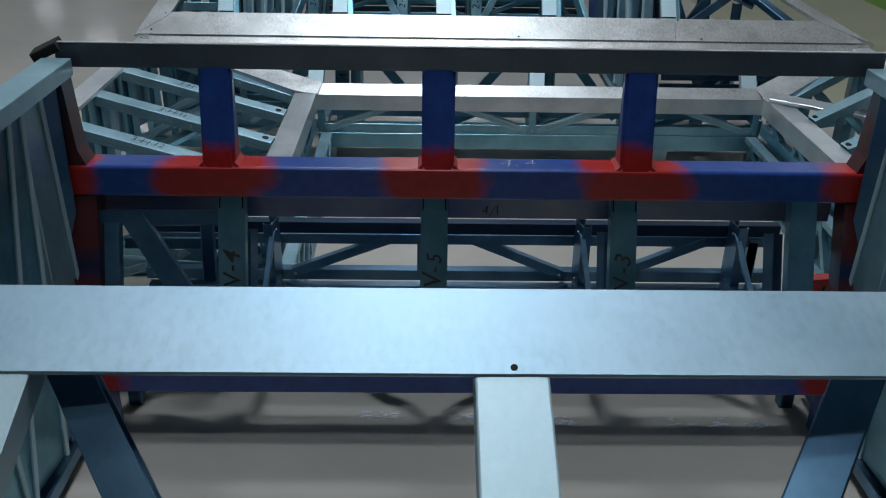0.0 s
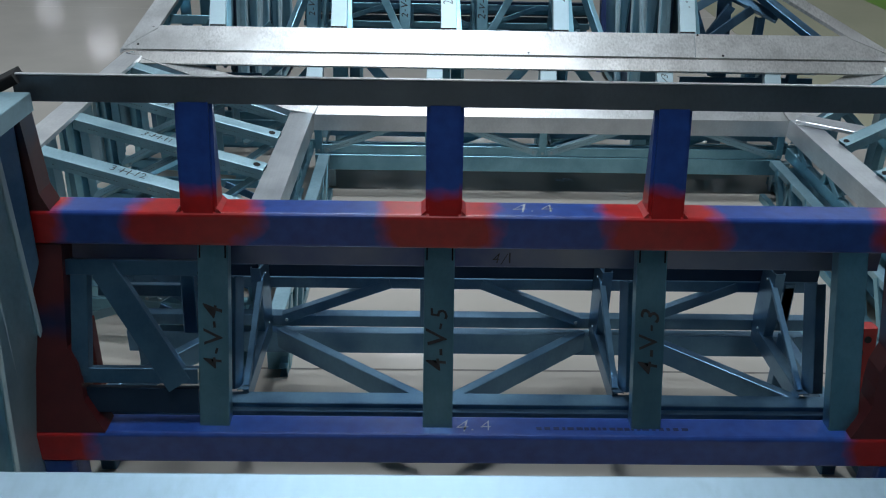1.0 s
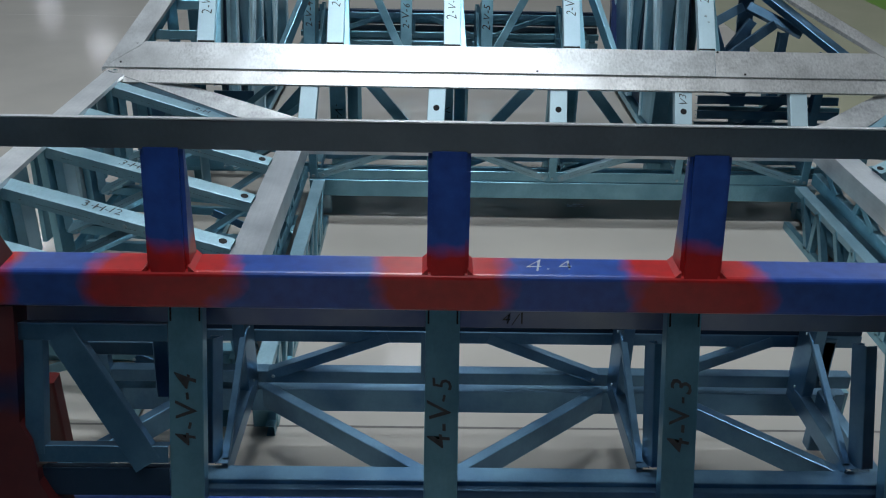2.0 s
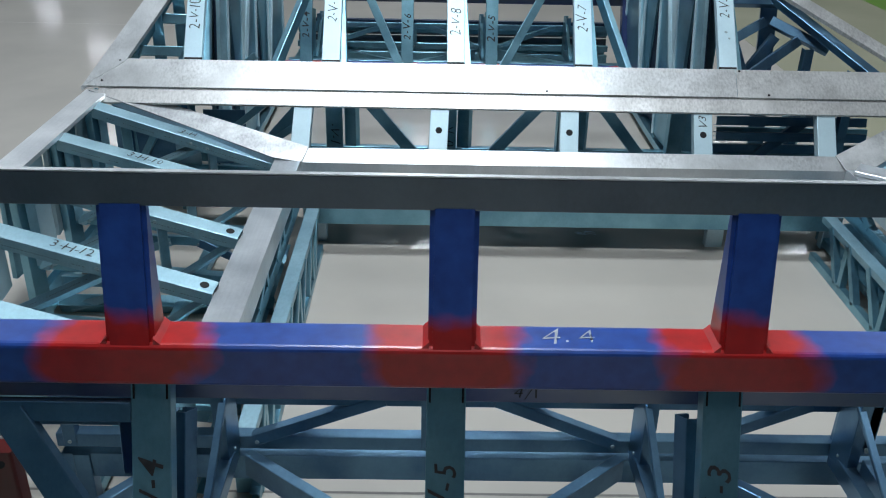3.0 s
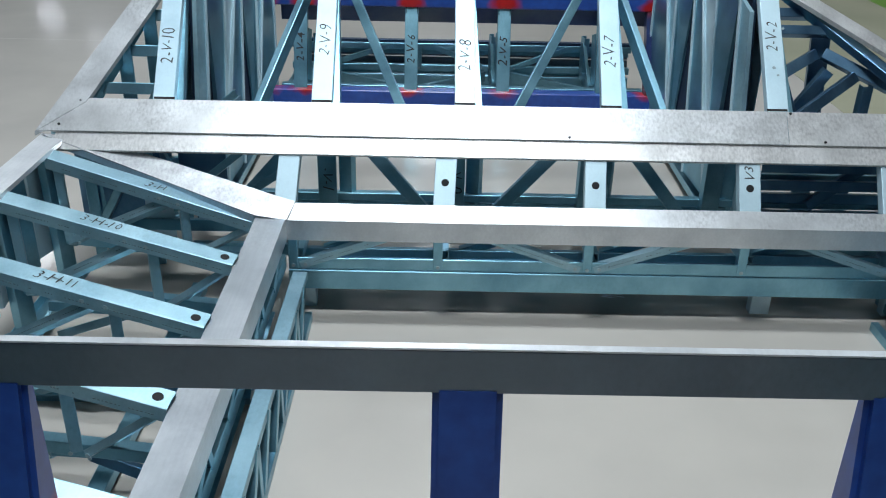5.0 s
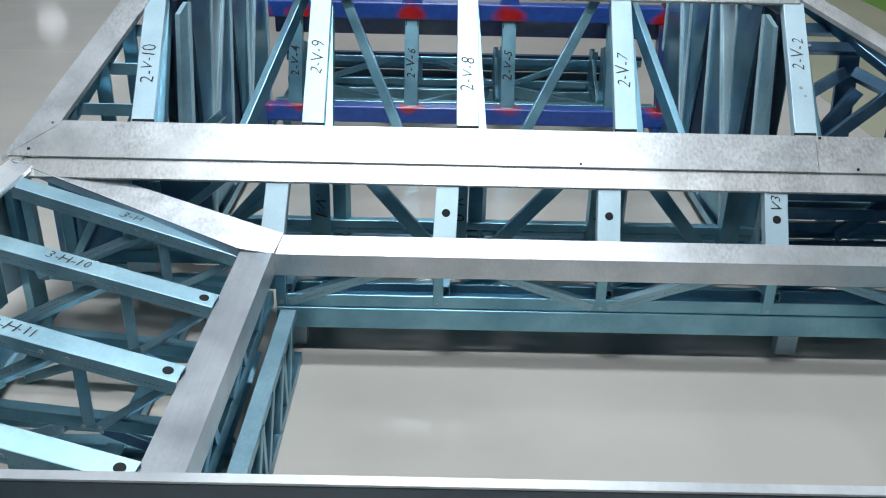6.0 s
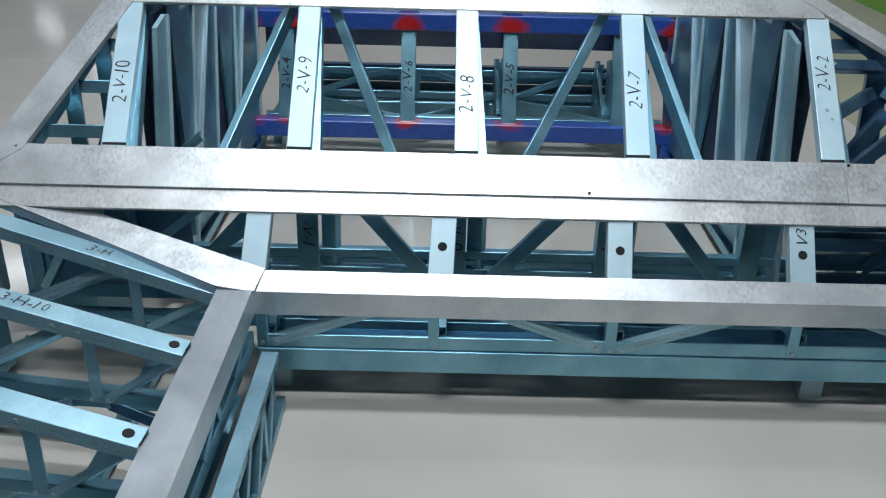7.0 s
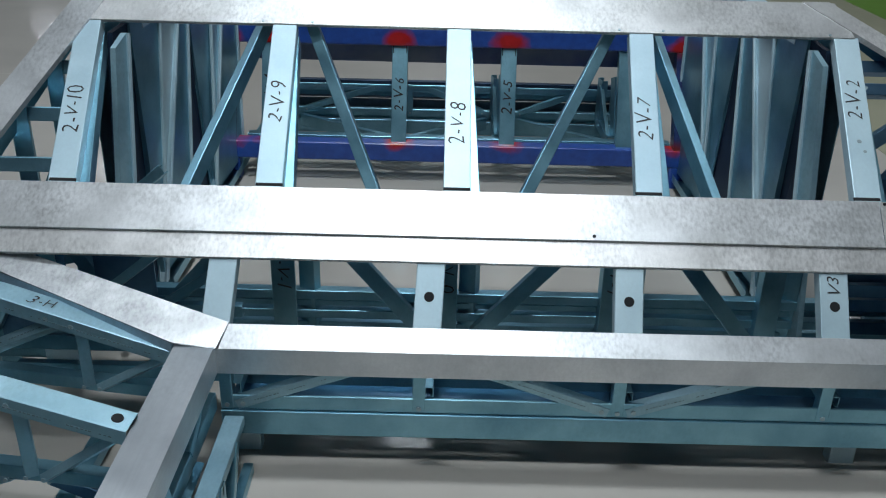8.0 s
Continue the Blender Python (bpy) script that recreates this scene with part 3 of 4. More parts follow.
rim(module2, on_slope(-1.665, 4.965, SB, 0.007), on_slope(-1.485, 5.1, SB, 0.007), on_slope(-1.285, 5.86, SB, 0.007), on_slope(-1.17, 5.86, SB, 0.007))
rim(module2, on_slope(2.63, 4.965, SB, 0.007), on_slope(2.36, 5.1, SB, 0.007), on_slope(1.5, 5.86, SB, 0.007), on_slope(1.4, 5.86, SB, 0.007))

FU = Vector((0, math.cos(radians(22)), math.sin(radians(22))))
FN = Vector((0, -math.sin(radians(22)), math.cos(radians(22))))


def on_front(x, d, lift=0.0):
    """A point of the front panel of the nearer module, d metres up its slope from the plate's lower edge."""
    return Vector((x, 0.635, 1.371)) + FU * d + FN * lift


for xb, xt in ((-0.494, -0.49), (0.119, 0.119), (0.79, 0.795)):
    part("slope_stud", channel(on_front(xb, -1.0, -0.003), on_front(xt, 0.04, -0.003), FN, 0.089, 0.041), PALE, module4)
    part("front_leg", channel((xb, -0.27, 0.0), (xb, -0.27, 0.97), (0, -1, 0), 0.089, 0.041), TEAL, module4)
bm = bmesh.new()
prism(bm, folded([(0, -0.005), (0, -0.002), (0.002, 0), (0.130, 0), (0.132, -0.002), (0.132, -0.03)], 0.002), on_front(-1.3, 0), on_front(1.6, 0), FU, FN)
part("upper_plate", bm, BLUISH, module4, "pale bluish zinc plate with scuffs")
part("lower_plate", track(on_front(-1.2, -0.98, 0.002), on_front(1.5, -0.98, 0.002), FN, 0.11, 0.02), BLUISH, module4)
part("base_rail", track((-1.2, -0.27, 0.03), (1.5, -0.27, 0.03), (0, -1, 0), 0.06, 0.04), TEAL, module4)
for x in (-1.135, 1.445):
    part("front_leg", channel((x, 0.7, 0.0), (x, 0.7, 1.385), (0, -1, 0), 0.089, 0.041), TEAL, module4)
    part("slope_stud", channel(on_front(x, -1.0, -0.003), on_front(x, 0.04, -0.003), FN, 0.089, 0.041), PALE, module4)
    part("front_leg", channel((x, -0.27, 0.0), (x, -0.27, 0.97), (0, -1, 0), 0.089, 0.041), TEAL, module4)
    part("base_rail", track((x, -0.27, 0.03), (x, 0.8, 0.03), (0, 0, -1), 0.09, 0.03), TEAL, module4)
part("screw_hole", disc(on_front(0.1215, 0.011, 0), FN, 0.0045, 0.001, 12), HOLE, module4)
# slate braces: the plate's shadow on them is in their colour
for xa, xc, way in ((-0.465, -0.28, (-0.8, -0.55, -0.35)), (0.58, 0.40, (-0.5, -0.8, 0.15))):
    rib(on_front(xc, -0.22, -0.075), on_front(xa, 0.06, -0.075), module4, way, 0.062, 0.05, SLATE)
for xa, xc in ((-0.72, -0.46), (0.95, 0.7)):
    rib(on_front(xc, -0.3, -0.16), on_front(xa, 0.0, -0.16), module4, FN, 0.05, 0.05)


# ---- ring module ----
ring = thing("ring_module", (0.67, 4.0, 0), "galvanised steel ring of sloping trusses with an open middle", "steel framing")
RB = (4.715, 0.456)
XI0, XI1 = -0.605, 1.945
XO0, XO1 = -1.655, 2.61
part("inner_rail", plate(XI0 - 0.06, XI1 + 0.06, 4.715, 4.787, RB, 0.0, 0.02), ZINC, ring, "bright zinc rail with spangle")
bm = bmesh.new()
prism(bm, folded([(4.7155, 0.457), (4.7155, 0.368), (4.735, 0.368)], -0.002), (XI0, 0, 0), (XI1, 0, 0), (0, 1, 0), (0, 0, 1))
part("inner_rail_face", bm, SATIN, ring)
RAIL_N = Vector((0, -0.66, 0.75)).normalized()
RAIL_U = Vector((0, 0.75, 0.66)).normalized()
bm = bmesh.new()
prism(bm, folded([(0, -0.012), (0, -0.002), (0.002, 0), (0.092, 0)], 0.002), (XO0 + 0.07, 4.914, 0.665), (XO1 - 0.07, 4.914, 0.665), RAIL_U, RAIL_N)
part("outer_rail", bm, ZINC, ring, "bright zinc rail with spangle")
RSTUDS = (-0.62, 0.03, 0.65, 1.288, 1.88)
for k, x in enumerate(RSTUDS):
    p, q = Vector((x, 4.778, 0.482)), Vector((x + 0.01, 4.93, 0.67))
    n = (q - p).cross(Vector((-1, 0, 0))).normalized()
    s = part("rear_member", channel(p, q, n, 0.089, 0.041), PALE, ring)
    if 0 < k < 4:
        part("service_hole", disc(p.lerp(q, 0.5), n, 0.016, 0.0012, 16), HOLE, s)
    if k == 3:
        lettering("V3", p.lerp(q, 0.76), q - p, n, 0.055, s)
# fascia truss under the rear rail
YF = 4.722
part("bottom_chord", track((XI0, YF, 0.26), (XI1, YF, 0.26), (0, -1, 0), 0.052, 0.008), TEAL, ring)
part("band", track((XI0, YF - 0.008, 0.188), (XI1, YF - 0.008, 0.188), (0, -1, 0), 0.088, 0.014), TEAL, ring)
NODES = [XI0 + 0.02, 0.011, 0.63, 1.27, XI1 - 0.02]
for k, x in enumerate(NODES):
    rib((x, YF - 0.003, 0.24), (x, YF - 0.003, 0.372), ring, (0, -1, 0), 0.04, 0.036, name="web_post")
    screws([(x + e, YF - 0.0045, 0.252) for e in (0,)], (0, -1, 0), ring, 0.008)
for a, b in ((0, 1), (2, 1), (2, 3), (4, 3)):
    xa, xb = NODES[a], NODES[b]
    s = 1 if xb > xa else -1
    d0, d1 = Vector((xa + s * 0.03, YF - 0.0025, 0.25)), Vector((xa + s * (abs(xb - xa) * 0.66), YF - 0.0025, 0.385))
    web = rib(d0, d1, ring, (0, -1, 0), 0.036, 0.036, MID)
    print_line(min(d0, d1, key=lambda v: v.x) + Vector((0, -0.001, 0)), max(d0, d1, key=lambda v: v.x) + Vector((0, -0.001, 0)), (0, -1, 0), web, a * 7 + b)
    screws([(xa + s * 0.05, YF - 0.0045, 0.257)], (0, -1, 0), ring, 0.008)
for x in (XI0 + 0.05, 1.42, 2.0):
    part("foot", tube((x, 4.82, 0.0), (x, 4.82, 0.17), (0, -1, 0), 0.085, 0.05, 0.004), PALE, ring)
    part("foot", tube((x, 3.0, 0.0), (x, 3.0, 0.17), (0, -1, 0), 0.087, 0.05, 0.004), TEAL, ring)

# mitre plates
def mitre(lower_in, corner, upper_in, upper_out, lower_out):
    """The plate over a corner joint, from the inner to the outer frame, with a lip along its lower edge."""
    ps = [Vector(p) for p in (lower_in, corner, upper_in, upper_out, lower_out)]
    bm = bmesh.new()
    top = [bm.verts.new(p) for p in ps]
    low = [bm.verts.new(p - Vector((0, 0, 0.004))) for p in ps]
    for f in (top, list(reversed(low))):
        crease = [v for v in f if v not in (top[1], low[1])]
        bm.faces.new(crease)
    bm.faces.new((top[0], top[1], top[2]))
    bm.faces.new((low[2], low[1], low[0]))
    for i in range(5):
        j = (i + 1) % 5
        bm.faces.new((top[i], low[i], low[j], top[j]))
    bmesh.ops.recalc_face_normals(bm, faces=bm.faces)
    part("mitre_plate", bm, WORN, ring)
    d = (ps[4] - ps[0]).normalized()
    n = d.cross(Vector((0, 0, 1))).normalized()
    n = n if n.y < 0 else -n
    part("mitre_lip", channel(ps[0] + Vector((0, 0, -0.017)) + n * 0.001, ps[4] + Vector((0, 0, -0.017)) + n * 0.001, n + Vector((0, 0, 0.2)), 0.032, 0.006, 0.002, 0.002), BLUISH, ring, "bluish turned-down lip")


mitre((-0.73, 4.70, 0.485), (-0.600, 4.70, 0.466), (-0.575, 4.787, 0.508), (-1.47, 5.0, 0.702), (-1.635, 4.965, 0.711))
mitre((2.07, 4.70, 0.485), (1.94, 4.70, 0.466), (1.915, 4.787, 0.508), (2.44, 5.0, 0.702), (2.62, 4.965, 0.711))

YN = 2.95
for side in (1, -1):
    xi, xo = (XI0, XO0) if side == 1 else (XI1, XO1)
    # inner beam, its face, the ledge below and the low lattice
    bm = bmesh.new()
    e = xi - side * 0.12
    prism(bm, folded([(e, 0.445), (e, 0.469), (xi, 0.469), (xi, 0.37)], 0.002 if side == 1 else -0.002), (0, YN, 0), (0, 4.716, 0), (1, 0, 0), (0, 0, 1))
    part("inner_beam", bm, SATIN, ring, "satin zinc beam")
    part("side_chord", track((xi - side * 0.004, YN, 0.285), (xi - side * 0.004, 4.69, 0.285), (side, 0, 0), 0.06, 0.04), TEAL, ring)
    part("ledge", track((xi + side * 0.055, YN, 0.252), (xi + side * 0.055, 4.66, 0.252), (0, 0, 1), 0.06, 0.03), MID, ring)
    part("floor_rail", track((xi + side * 0.09, YN, 0.02), (xi + side * 0.09, 4.70, 0.02), (side, 0, 0), 0.04, 0.03), TEAL, ring)
    y = YN + 0.05
    k = 0
    while y < 4.55:
        rib((xi + side * 0.09, y, 0.03), (xi + side * 0.09, y + 0.15, 0.24), ring, (side, 0, 0), 0.036, 0.03)
        rib((xi - side * 0.002, y, 0.31), (xi - side * 0.002, y + (0.14 if k % 2 else -0.14) * 1.0 + 0.1, 0.42), ring, (side, 0, 0), 0.036, 0.03)
        if k % 2 == 0:
            rib((xi + side * 0.09, y + 0.16, 0.03), (xi + side * 0.09, y + 0.16, 0.24), ring, (side, 0, 0), 0.036, 0.03, name="web_post")
        y += 0.2
        k += 1
    # outer rim plate
    bm = bmesh.new()
    e = xo + side * 0.105
    prism(bm, folded([(xo, 0.64), (xo, 0.704), (e, 0.698), (e, 0.68)], 0.002 if side == 1 else -0.002), (0, YN, 0), (0, 5.0, 0), (1, 0, 0), (0, 0, 1))
    part("outer_rim", bm, SATIN, ring, "plain zinc edge plate")
    part("outer_base", track((xo + side * 0.05, YN, 0.045), (xo + side * 0.05, 5.0, 0.045), (0, 0, -1), 0.1, 0.045), TEAL, ring)
    # sloping trusses between rim and beam
    for k, y in enumerate((4.735, 4.305, 3.88, 3.457, 3.03)):
        p = Vector((xo + side * 0.10, y + 0.085, 0.683))
        q = Vector((xi - side * 0.115, y, 0.486 if k else 0.452))
        up = Vector((side * 0.2, -0.12, 1.0)).normalized()
        mem = part("sloping_member", channel(p, q, up, 0.075, 0.05), MID, ring)
        if k:
            part("service_hole", disc(p.lerp(q, 0.955) + up * 0.0005, up, 0.016, 0.0012, 16), HOLE, mem)
        if side == 1 and k <= 3:
            lettering("3-H-1%d" % (k - 1) if k else "3-H", p.lerp(q, 0.42 if k else 0.5) + up * 0.001, q - p, up, 0.054, mem)
        nrm = (0, -1, 0)
        low0, low1 = Vector((p.x, p.y + 0.0, 0.30)), Vector((q.x, q.y, 0.27))
        part("bottom_member", channel(low0, low1, nrm, 0.045, 0.04), TEAL, ring)
        for f in (0.03, 0.64):
            rib(low0.lerp(low1, f) + Vector((0, -0.01, 0)), p.lerp(q, f) + Vector((0, -0.01, -0.03)), ring, (side * 0.45, -1, 0), 0.036, 0.036, MID, "web_post")
        d0, d1 = low0.lerp(low1, 0.02) + Vector((0, -0.014, 0)), p.lerp(q, 0.57) + Vector((0, -0.014, -0.03))
        rib(d0, d1, ring, (side * -0.3, -0.8, 0.55), 0.034, 0.045, MID)
        rib(low0.lerp(low1, 0.67) + Vector((0, -0.014, 0)), p.lerp(q, 0.96) + Vector((0, -0.014, -0.04)), ring, (side * -0.1, -0.85, 0.5), 0.026, 0.036, MID)
        if side == 1:
            print_line(p + Vector((0, -0.0405, -0.032)), q + Vector((0, -0.0405, -0.032)), (0, -1, 0), mem, 20 + k)
            print_line(d0 + Vector((0.006, -0.004, 0.002)), d1 + Vector((0.006, -0.004, 0.002)), (side * -0.3, -0.8, 0.55), mem, 40 + k)
        rib(Vector((p.x, p.y, 0.05)), Vector((p.x, p.y, 0.66)), ring, (side, -0.4, 0), 0.075, 0.04, name="rim_post")
        screws([p.lerp(q, f) + Vector((0, -0.036, -0.03)) for f in (0.53, 0.62)], nrm, ring, 0.008)
        screws([low0.lerp(low1, f) + Vector((0, -0.017, 0)) for f in (0.08, 0.62, 0.68)], nrm, ring, 0.007)
    for z in (0.2, 0.31):
        part("rear_rail", track((xo + side * 0.3, 4.96, z), (xi - side * 0.02, 4.96, z), (0, -1, 0.2), 0.05, 0.04), TEAL, ring)
    part("rear_sheet", track((xo + side * 0.40, 4.98, 0.36), (xo + side * 0.52, 4.98, 0.36), (0, -1, 0), 0.26, 0.02), PALE, ring)
    part("low_rail", track((xo + side * 0.62, YN, 0.06), (xo + side * 0.62, 4.9, 0.06), (0, 0, 1), 0.06, 0.04), TEAL, ring)

# ---- lower framing under the far slope ----
YB = 5.42
for z, h, back in ((0.262, 0.036, 0.0), (0.222, 0.022, 0.012), (0.18, 0.034, 0.0), (0.12, 0.03, 0.02)):
    part("base_rail", track((-1.1, YB + back, z), (1.6, YB + back, z), (0, -1, 0.1), h, 0.05), TEAL, module2)
for k, (x, mark) in enumerate(((-0.52, "1-V-1"), (0.09, "1-V-0"), (0.72, "1-V-7"), (1.32, ""))):
    s = part("base_stud", channel((x, YB - 0.02, 0.03), (x, YB - 0.02, 0.58), (0.15, -1, 0.1), 0.089, 0.041), TEAL, module2)
    part("base_stud", channel((x + 0.08, YB + 0.02, 0.03), (x + 0.08, YB + 0.02, 0.58), (-0.5, -1, 0), 0.07, 0.041), TEAL, module2)
    if mark:
        lettering(mark, (x, YB - 0.022, 0.38), (0, -0.1, -1), (0.15, -1, 0.1), 0.07, s)
for xa, xc in ((-0.38, 0.02), (0.62, 0.2), (0.86, 1.25), (-0.62, -1.05)):
    rib((xa, YB - 0.05, 0.6), (xc, YB - 0.05, 0.12), module2, (0, -1, 0.2), 0.06, 0.04)

TAN = plain("olive_epoxy", (0.3, 0.3, 0.19), (0.37, 0.36, 0.24), 0.42, 1.2, 0.0, 0.2, 0.03)
tagged(part("floor_zone", box(2.95, 12.0, 4.9, 30.0, 0.0, 0.002), TAN, None), "olive tan painted zone on the hall floor", "floor", kind="structure")
tagged(part("floor_zone", box(4.95, 12.0, 8.6, 30.0, 0.0, 0.004), GREEN, None), "green painted zone on the hall floor", "floor", kind="structure")

# loose edge strip lying over the corner
bm = channel((1.97, 4.66, 0.50), (2.42, 4.27, 0.515), (0, -0.25, 1), 0.085, 0.02)
tagged(part("loose_strip", bm, SATIN, None), "loose pale zinc edge strip lying over the ring corner", "metal strip")

# ---- hip sides of the far slope ----
for side, xs in ((1, (-1.50, -1.40, -1.33)),):
    inner = -1.2 if side == 1 else 1.5
    for k, (x, y) in enumerate(zip(xs, (5.2, 5.38, 5.56))):
        rib(on_slope(x, y, SB, -0.05), on_slope(inner, y + 0.02, SB, -0.08), module2, (0, -1, 0.3), 0.05, 0.04, name="side_strut")
        rib((x, y, 0.05), on_slope(x, y, SB, -0.02), module2, (0.3 * side, -1, 0), 0.06, 0.04, name="side_post")
        screws([on_slope(x, y, SB, -0.045) + Vector((0, -0.005, e)) for e in (-0.02, -0.06)], (0.3 * side, -1, 0), module2, 0.008)
        if k < 2:
            rib((x, y + 0.01, 0.25 + 0.1 * k), on_slope(inner - side * 0.02, y, SB, -0.06), module2, (0, -1, 0.2), 0.05, 0.04)
            rib((inner - side * 0.02, y + 0.02, 0.3), (x, y + 0.02, 0.62), module2, (0, -1, 0.2), 0.05, 0.04)
    rib(on_slope(xs[0], 5.16, SB, -0.04), on_slope(xs[2], 5.7, SB, -0.04), module2, OUT, 0.06, 0.05, name="side_rail")
    for z in (0.1, 0.28, 0.4):
        part("side_rail", track((inner, 5.48, z), (xs[0] - side * 0.1, 5.3, z), (0, -1, 0.15), 0.06, 0.04), TEAL, module2)
for z in (0.08, 0.2, 0.32, 0.44):
    part("stacked_rail", track((1.5, 5.3, z), (2.3, 5.3, z), (0, -1, 0.2), 0.05, 0.04), TEAL, module2)
for x in (-0.6, -0.42, 0.1, 0.7, 0.86, 1.47):
    screws([on_slope(x, 5.722, SB, 0.004)], OUT, module2, 0.005)
for x, y in ((-1.575, 5.0), (-1.51, 5.105), (1.5, 5.108), (1.62, 4.985), (0.55, 4.985)):
    part("rivet", disc(on_slope(x, y, SB, 0.005), OUT, 0.006, 0.002, 8), HOLE, module2)

# slate panels in place of the shade low under the slope's corners, with the posts and braces in front of them
for x0, x1 in ((-1.62, -1.24),):
    part("end_panel", box(x0, x1, 5.20, 5.206, 0.12, 0.72), SLATE, module2, "slate blue sheet in place of the shade there")
    for x in (x0 + 0.06, x1 - 0.05):
        rib((x, 5.18, 0.0), (x, 5.18, 0.74), module2, (0.3, -1, 0), 0.05, 0.04, TEAL, "end_post")
    rib((x0 + 0.08, 5.165, 0.2), (x1 - 0.06, 5.165, 0.62), module2, (0, -1, 0.3), 0.036, 0.03, TEAL)
    part("end_rail", track((x0, 5.17, 0.14), (x1, 5.17, 0.14), (0, -1, 0.1), 0.05, 0.04), TEAL, module2)
part("end_panel", box(-1.2, -0.98, 5.34, 5.346, 0.2, 0.5), SLATE, module2, "slate blue sheet in place of the shade there")
for xa, xc, z0, z1 in ((-1.18, -0.78, 0.3, 0.62), (-1.05, -0.7, 0.2, 0.44), (-1.2, -0.9, 0.55, 0.8)):
    rib((xa, 5.31, z0), (xc, 5.31, z1), module2, (0, -1, 0.3), 0.036, 0.03, TEAL)
part("end_rail", track((-1.24, 5.30, 0.25), (-0.66, 5.30, 0.25), (0, -1, 0.1), 0.045, 0.04), TEAL, module2)

for k in range(6):
    part("stacked_rail", track((1.47, 5.2 + 0.03 * (k % 2), 0.3 + 0.075 * k), (2.25, 5.2 + 0.03 * (k % 2), 0.3 + 0.075 * k), (0, -1, 0.25), 0.045, 0.05), SLATE, module2)

# the other hip: a rail under the edge plate, a strong post, short struts and braces
part("side_rail", channel(on_slope(1.613, 5.764, SB, -0.03), on_slope(2.2, 5.13, SB, -0.03), OUT, 0.05, 0.045), SLATE, module2)
part("side_post", channel((1.86, 5.62, 0.0), (1.774, 5.62, 1.12), (-0.25, -1, 0.1), 0.085, 0.05), SLATE, module2)
for k, (xa, xc, y) in enumerate(((1.55, 1.74, 5.65), (1.55, 1.95, 5.56))):
    p, q = on_slope(xa, y, SB, -0.06), on_slope(xc, y, SB, -0.06)
    rib(p, q, module2, (0, -0.8, 0.6), 0.046, 0.04, SLATE, "side_strut")
    screws([p.lerp(q, f) + Vector((0, -0.004, 0.004)) for f in (0.08, 0.9)], (0, -0.8, 0.6), module2, 0.007)
for p, q in (((1.55, 5.44, 0.89), (1.75, 5.55, 0.97)), ((1.57, 5.26, 0.72), (1.90, 5.43, 0.9)), ((1.77, 5.53, 0.98), (2.05, 5.40, 0.86)), ((1.58, 5.5, 0.55), (1.8, 5.5, 0.9)),
             ((1.56, 5.45, 0.9), (1.74, 5.45, 0.5)), ((1.95, 5.4, 0.1), (1.95, 5.4, 0.86)), ((1.7, 5.2, 0.35), (2.1, 5.3, 0.62)), ((2.12, 5.2, 0.0), (2.12, 5.2, 0.8))):
    rib(p, q, module2, (0.1, -1, 0.4), 0.05, 0.04, SLATE)
part("drum", disc((2.02, 5.62, 0.0), (0, 0, 1), 0.055, 0.62, 20), PALE, module2, "pale blue upright pipe")

# ---- base framing of the ring ----
for side in (1, -1):
    xi, xo = (XI0, XO0) if side == 1 else (XI1, XO1)
    w = abs(xi - xo)
    # sheets hung under the rim between its posts, open towards the floor
    for k in range(11):
        y = 3.02 + 0.2 * k
        part("rim_sheet", channel((xo + side * 0.03, y, 0.24), (xo + side * (0.025 + 0.015 * (k % 2)), y + 0.01, 0.68), (side, (-0.25, 0.12, -0.1)[k % 3], 0), 0.155, 0.02), TEAL if k % 3 == 2 else PALE, ring)
    for y in (3.4, 4.1):
        part("base_rail", track((xo + side * 0.1, y, 0.06), (xi - side * 0.05, y, 0.06), (0, -0.5, 1), 0.06, 0.05), TEAL, ring)
    # low lattice between the trusses: a rail under each bay with two short braces
    for k, y in enumerate((3.25, 3.67, 4.1, 4.52)):
        xm = (xo + xi) / 2
        part("bay_rail", track((xo + side * 0.12, y, 0.15), (xi - side * 0.1, y - 0.06, 0.15), (0, -1, 0.25), 0.04, 0.04), TEAL, ring)
        rib((xo + side * 0.14, y - 0.01, 0.02), (xm - side * 0.05, y - 0.04, 0.15), ring, (0, -0.9, 0.4), 0.036, 0.036, MID)
        rib((xm + side * 0.08, y - 0.05, 0.15), (xi - side * 0.16, y - 0.06, 0.02), ring, (0, -0.9, 0.4), 0.036, 0.036, SLATE)
        screws([(xm - side * 0.05, y - 0.057, 0.15), (xm + side * 0.08, y - 0.063, 0.15)], (0, -1, 0.25), ring, 0.006)
    part("inner_sheet", track((xi - side * 0.09, YN, 0.12), (xi - side * 0.09, 4.7, 0.12), (-side, 0, 0.2), 0.16, 0.04), TEAL, ring)
# back wall of the ring under its rear rail
part("back_chord", track((XI0, 4.93, 0.30), (XI1, 4.93, 0.30), (0, -1, 0.2), 0.07, 0.04), TEAL, ring)
part("back_chord", track((XI0, 4.93, 0.2), (XI1, 4.93, 0.2), (0, -1, 0.2), 0.05, 0.04), TEAL, ring)
for k, x in enumerate(NODES[:-1]):
    rib((x + 0.1, 4.95, 0.2), (NODES[k + 1] - 0.12, 4.95, 0.36), ring, (0, -1, 0), 0.045, 0.036)

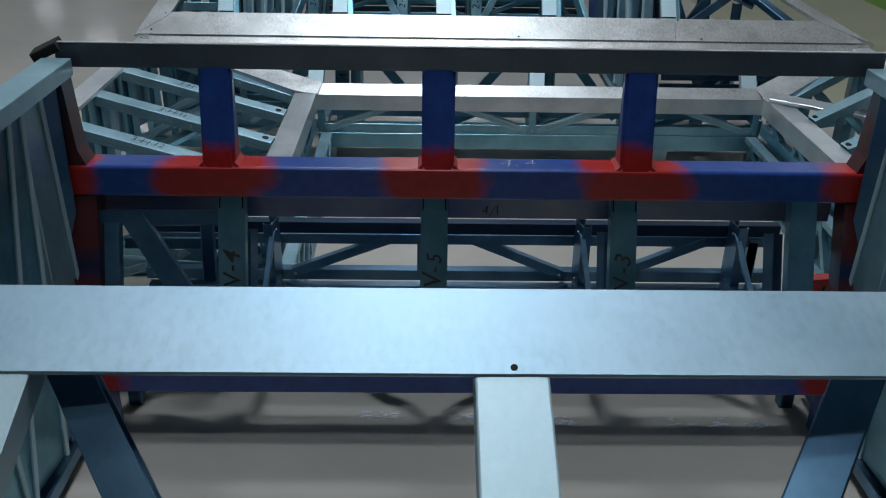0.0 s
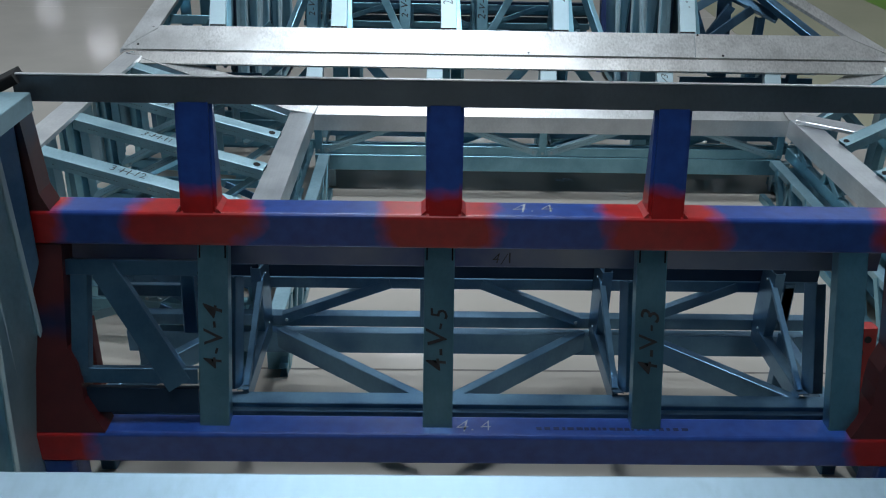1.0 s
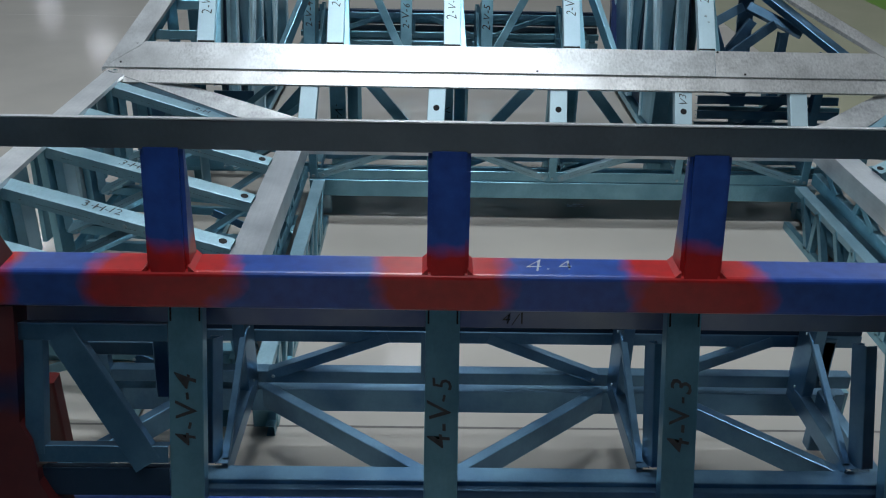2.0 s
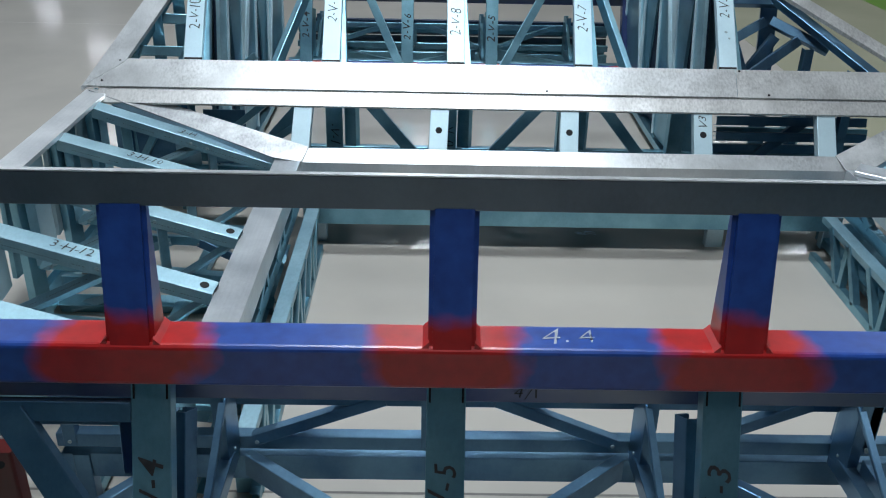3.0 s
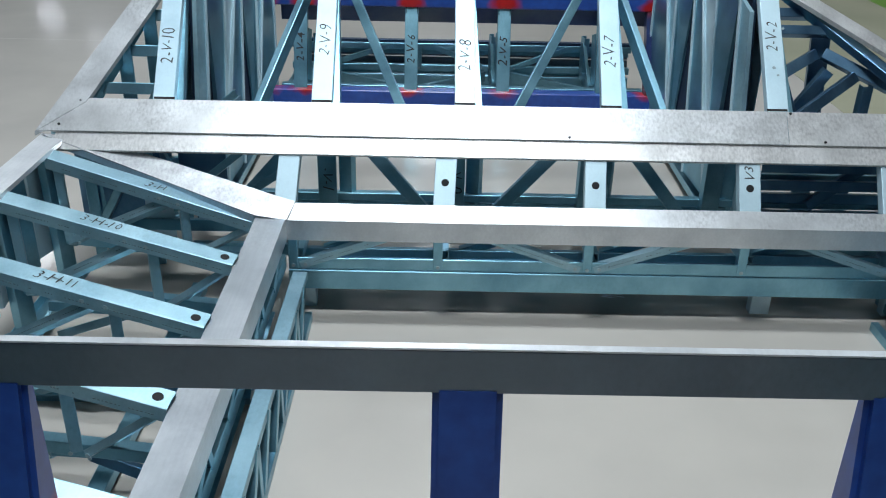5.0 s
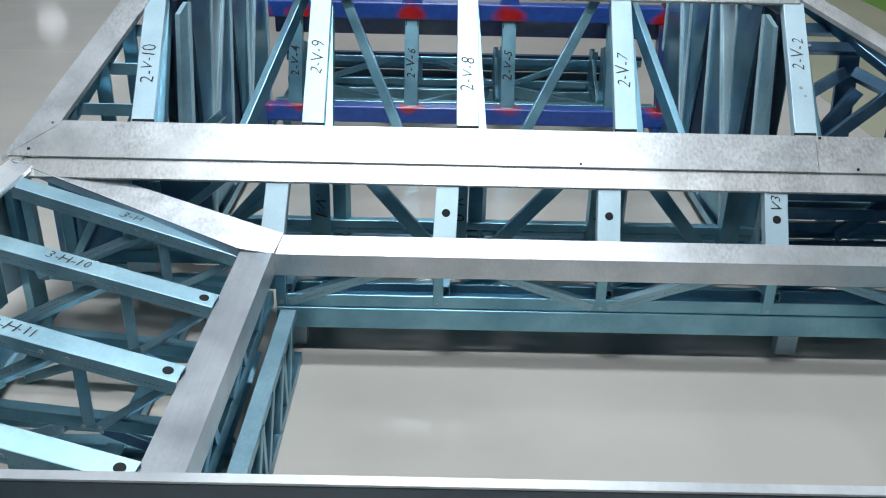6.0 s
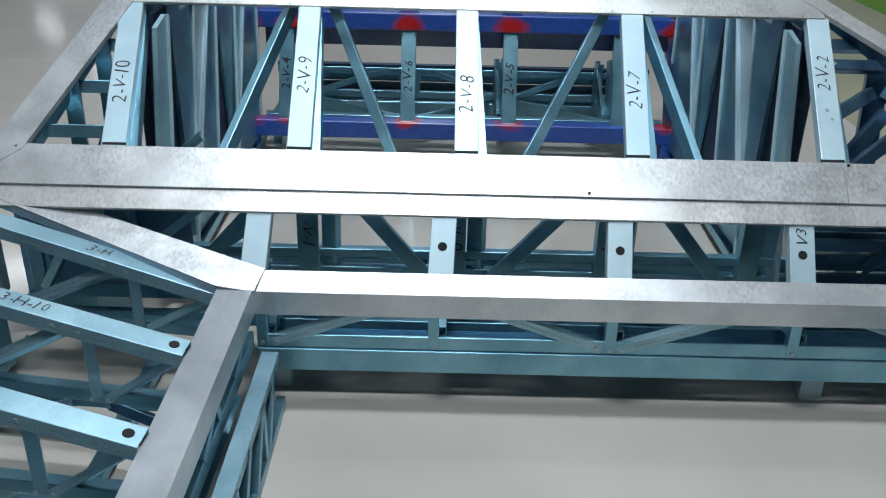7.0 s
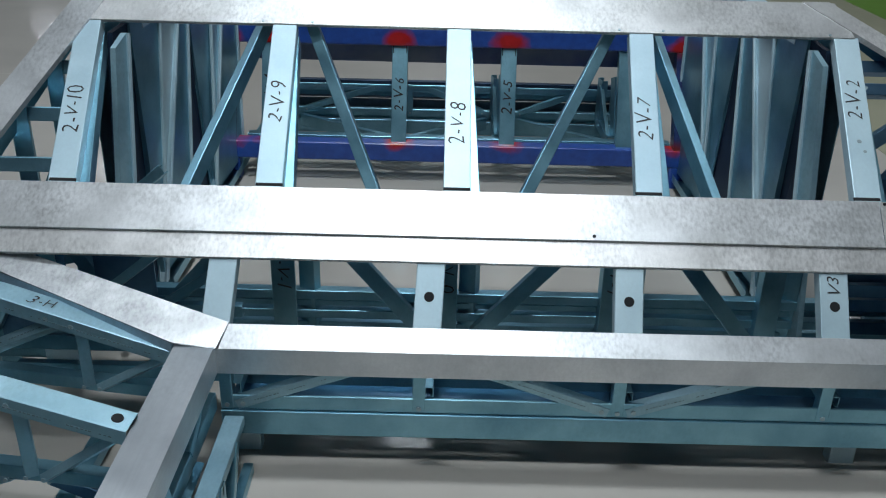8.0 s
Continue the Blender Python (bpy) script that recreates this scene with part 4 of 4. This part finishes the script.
# ---- floor joints, red braces, loose bits ----
for k, (xa, xb, y, w) in enumerate(((-2.2, 4.5, 3.005, 0.011), (-20.0, -2.2, 9.42, 0.014), (2.4, 20.0, 9.42, 0.014), (-20.0, 20.0, 14.5, 0.014))):
    bm = bmesh.new()
    n = 40
    top = []
    for i in range(n + 1):
        x = xa + (xb - xa) * i / n
        e = 0.004 * noise.noise(Vector((x * 5, y, k)))
        top.append((bm.verts.new((x, y + e - w / 2, 0.0012)), bm.verts.new((x, y + e * 0.6 + w / 2, 0.0012))))
    for p, q in zip(top[:-1], top[1:]):
        bm.faces.new((p[0], q[0], q[1], p[1]))
    tagged(part("floor_joint", bm, JOINT if k == 0 else PALEJOINT, None), "saw-cut joint in the epoxy floor", "floor joint", kind="structure")
for x, lean, mat in ((-1.205, 0.0, REDBRIGHT), (1.555, 0.02, REDPLATE)):
    # red foot with round bolt holes near its head
    bm = tube((x + lean, 2.78 - lean, 0.0), (x, 2.78 + lean, 0.33), (0, -1, 0.3), 0.1, 0.06, 0.008)
    br = tagged(part("floor_brace", bm, mat, None), "red painted steel foot standing on the floor", "brace", "red braces")
    for u, z in ((0.015, 0.29), (-0.01, 0.24)):
        part("bolt_hole", disc((x + lean * (1 - z / 0.33) + u, 2.779 - lean * (1 - 2 * z / 0.33), z), (0, -1, 0.3), 0.013, 0.002, 14), HOLE, br)
bm = tube((-1.19, 2.50, 1.262), (-1.115, 2.515, 1.297), (0, 0, 1), 0.09, 0.03, 0.006)
tagged(part("rubber_pad", bm, HOLE, module4), "black rubber pad")

# ---- marks ----
rng = random.Random(5)
x = 0.34
while x < 0.78:
    w = rng.uniform(0.008, 0.02)
    part("printed_bar", box(x, x + w, 2.255, 2.268, 0.3022, 0.3028), BLUEINK, frame4)
    x += w + rng.uniform(0.004, 0.01)
for cx, cy, w in ((0.995, 2.335, 0.1), (1.2, 2.315, 0.03), (0.42, 2.35, 0.05), (-0.12, 2.37, 0.08), (0.16, 2.36, 0.06), (0.52, 2.34, 0.04), (0.81, 4.96, 0.05)):
    bm = bmesh.new()
    for k in range(16):
        px, py = cx + rng.uniform(-w, w), cy + rng.uniform(-0.022, 0.022)
        l, h = rng.uniform(0.006, 0.03), rng.uniform(0.0012, 0.004)
        ang = rng.uniform(-0.5, 0.5)
        prism(bm, [(-l, -h), (l, -h * 0.3), (l * 0.8, h), (-l * 0.7, h * 0.6)], (px, py, 0.0), (px, py, 0.0008), (math.cos(ang), math.sin(ang), 0), (-math.sin(ang), math.cos(ang), 0))
    tagged(part("chalk_scribble", bm, CHALK, None), "white chalk scribble on the grey floor", "chalk mark", "chalk scribbles", "structure")
for d, e, r in ((0.2, 0.01, 0.008), (0.165, 0.02, 0.006)):
    p = on_slope(1.465 + e, 5.122 + d, SB, 0.0004)
    part("smudge", disc(p, OUT, r, 0.0006, 9), SMUDGE, module2)
for xb, xt in V2:
    part("stud_gap", channel(on_slope(xb, 5.121, SB, 0.001), on_slope(xb, 5.131, SB, 0.001), OUT, 0.088, 0.004, 0.001, 0.001), HOLE, module2)

# flat chords low in the ring's rear truss, made wide to block lamp light from the floor
part("flat_chord", track((XI0, 4.865, 0.19), (XI1, 4.865, 0.19), (0, 0, 1), 0.13, 0.02), SLATE, ring)
part("flat_chord", track((XI0, 4.975, 0.17), (XI1, 4.975, 0.17), (0, -0.1, 1), 0.1, 0.035), TEAL, ring)
for k, x in enumerate(NODES):
    part("tie", channel((x + 0.02, 4.73, 0.325), (x + 0.02, 5.02, 0.325), (0, 0, 1), 0.05, 0.036), TEAL, ring)
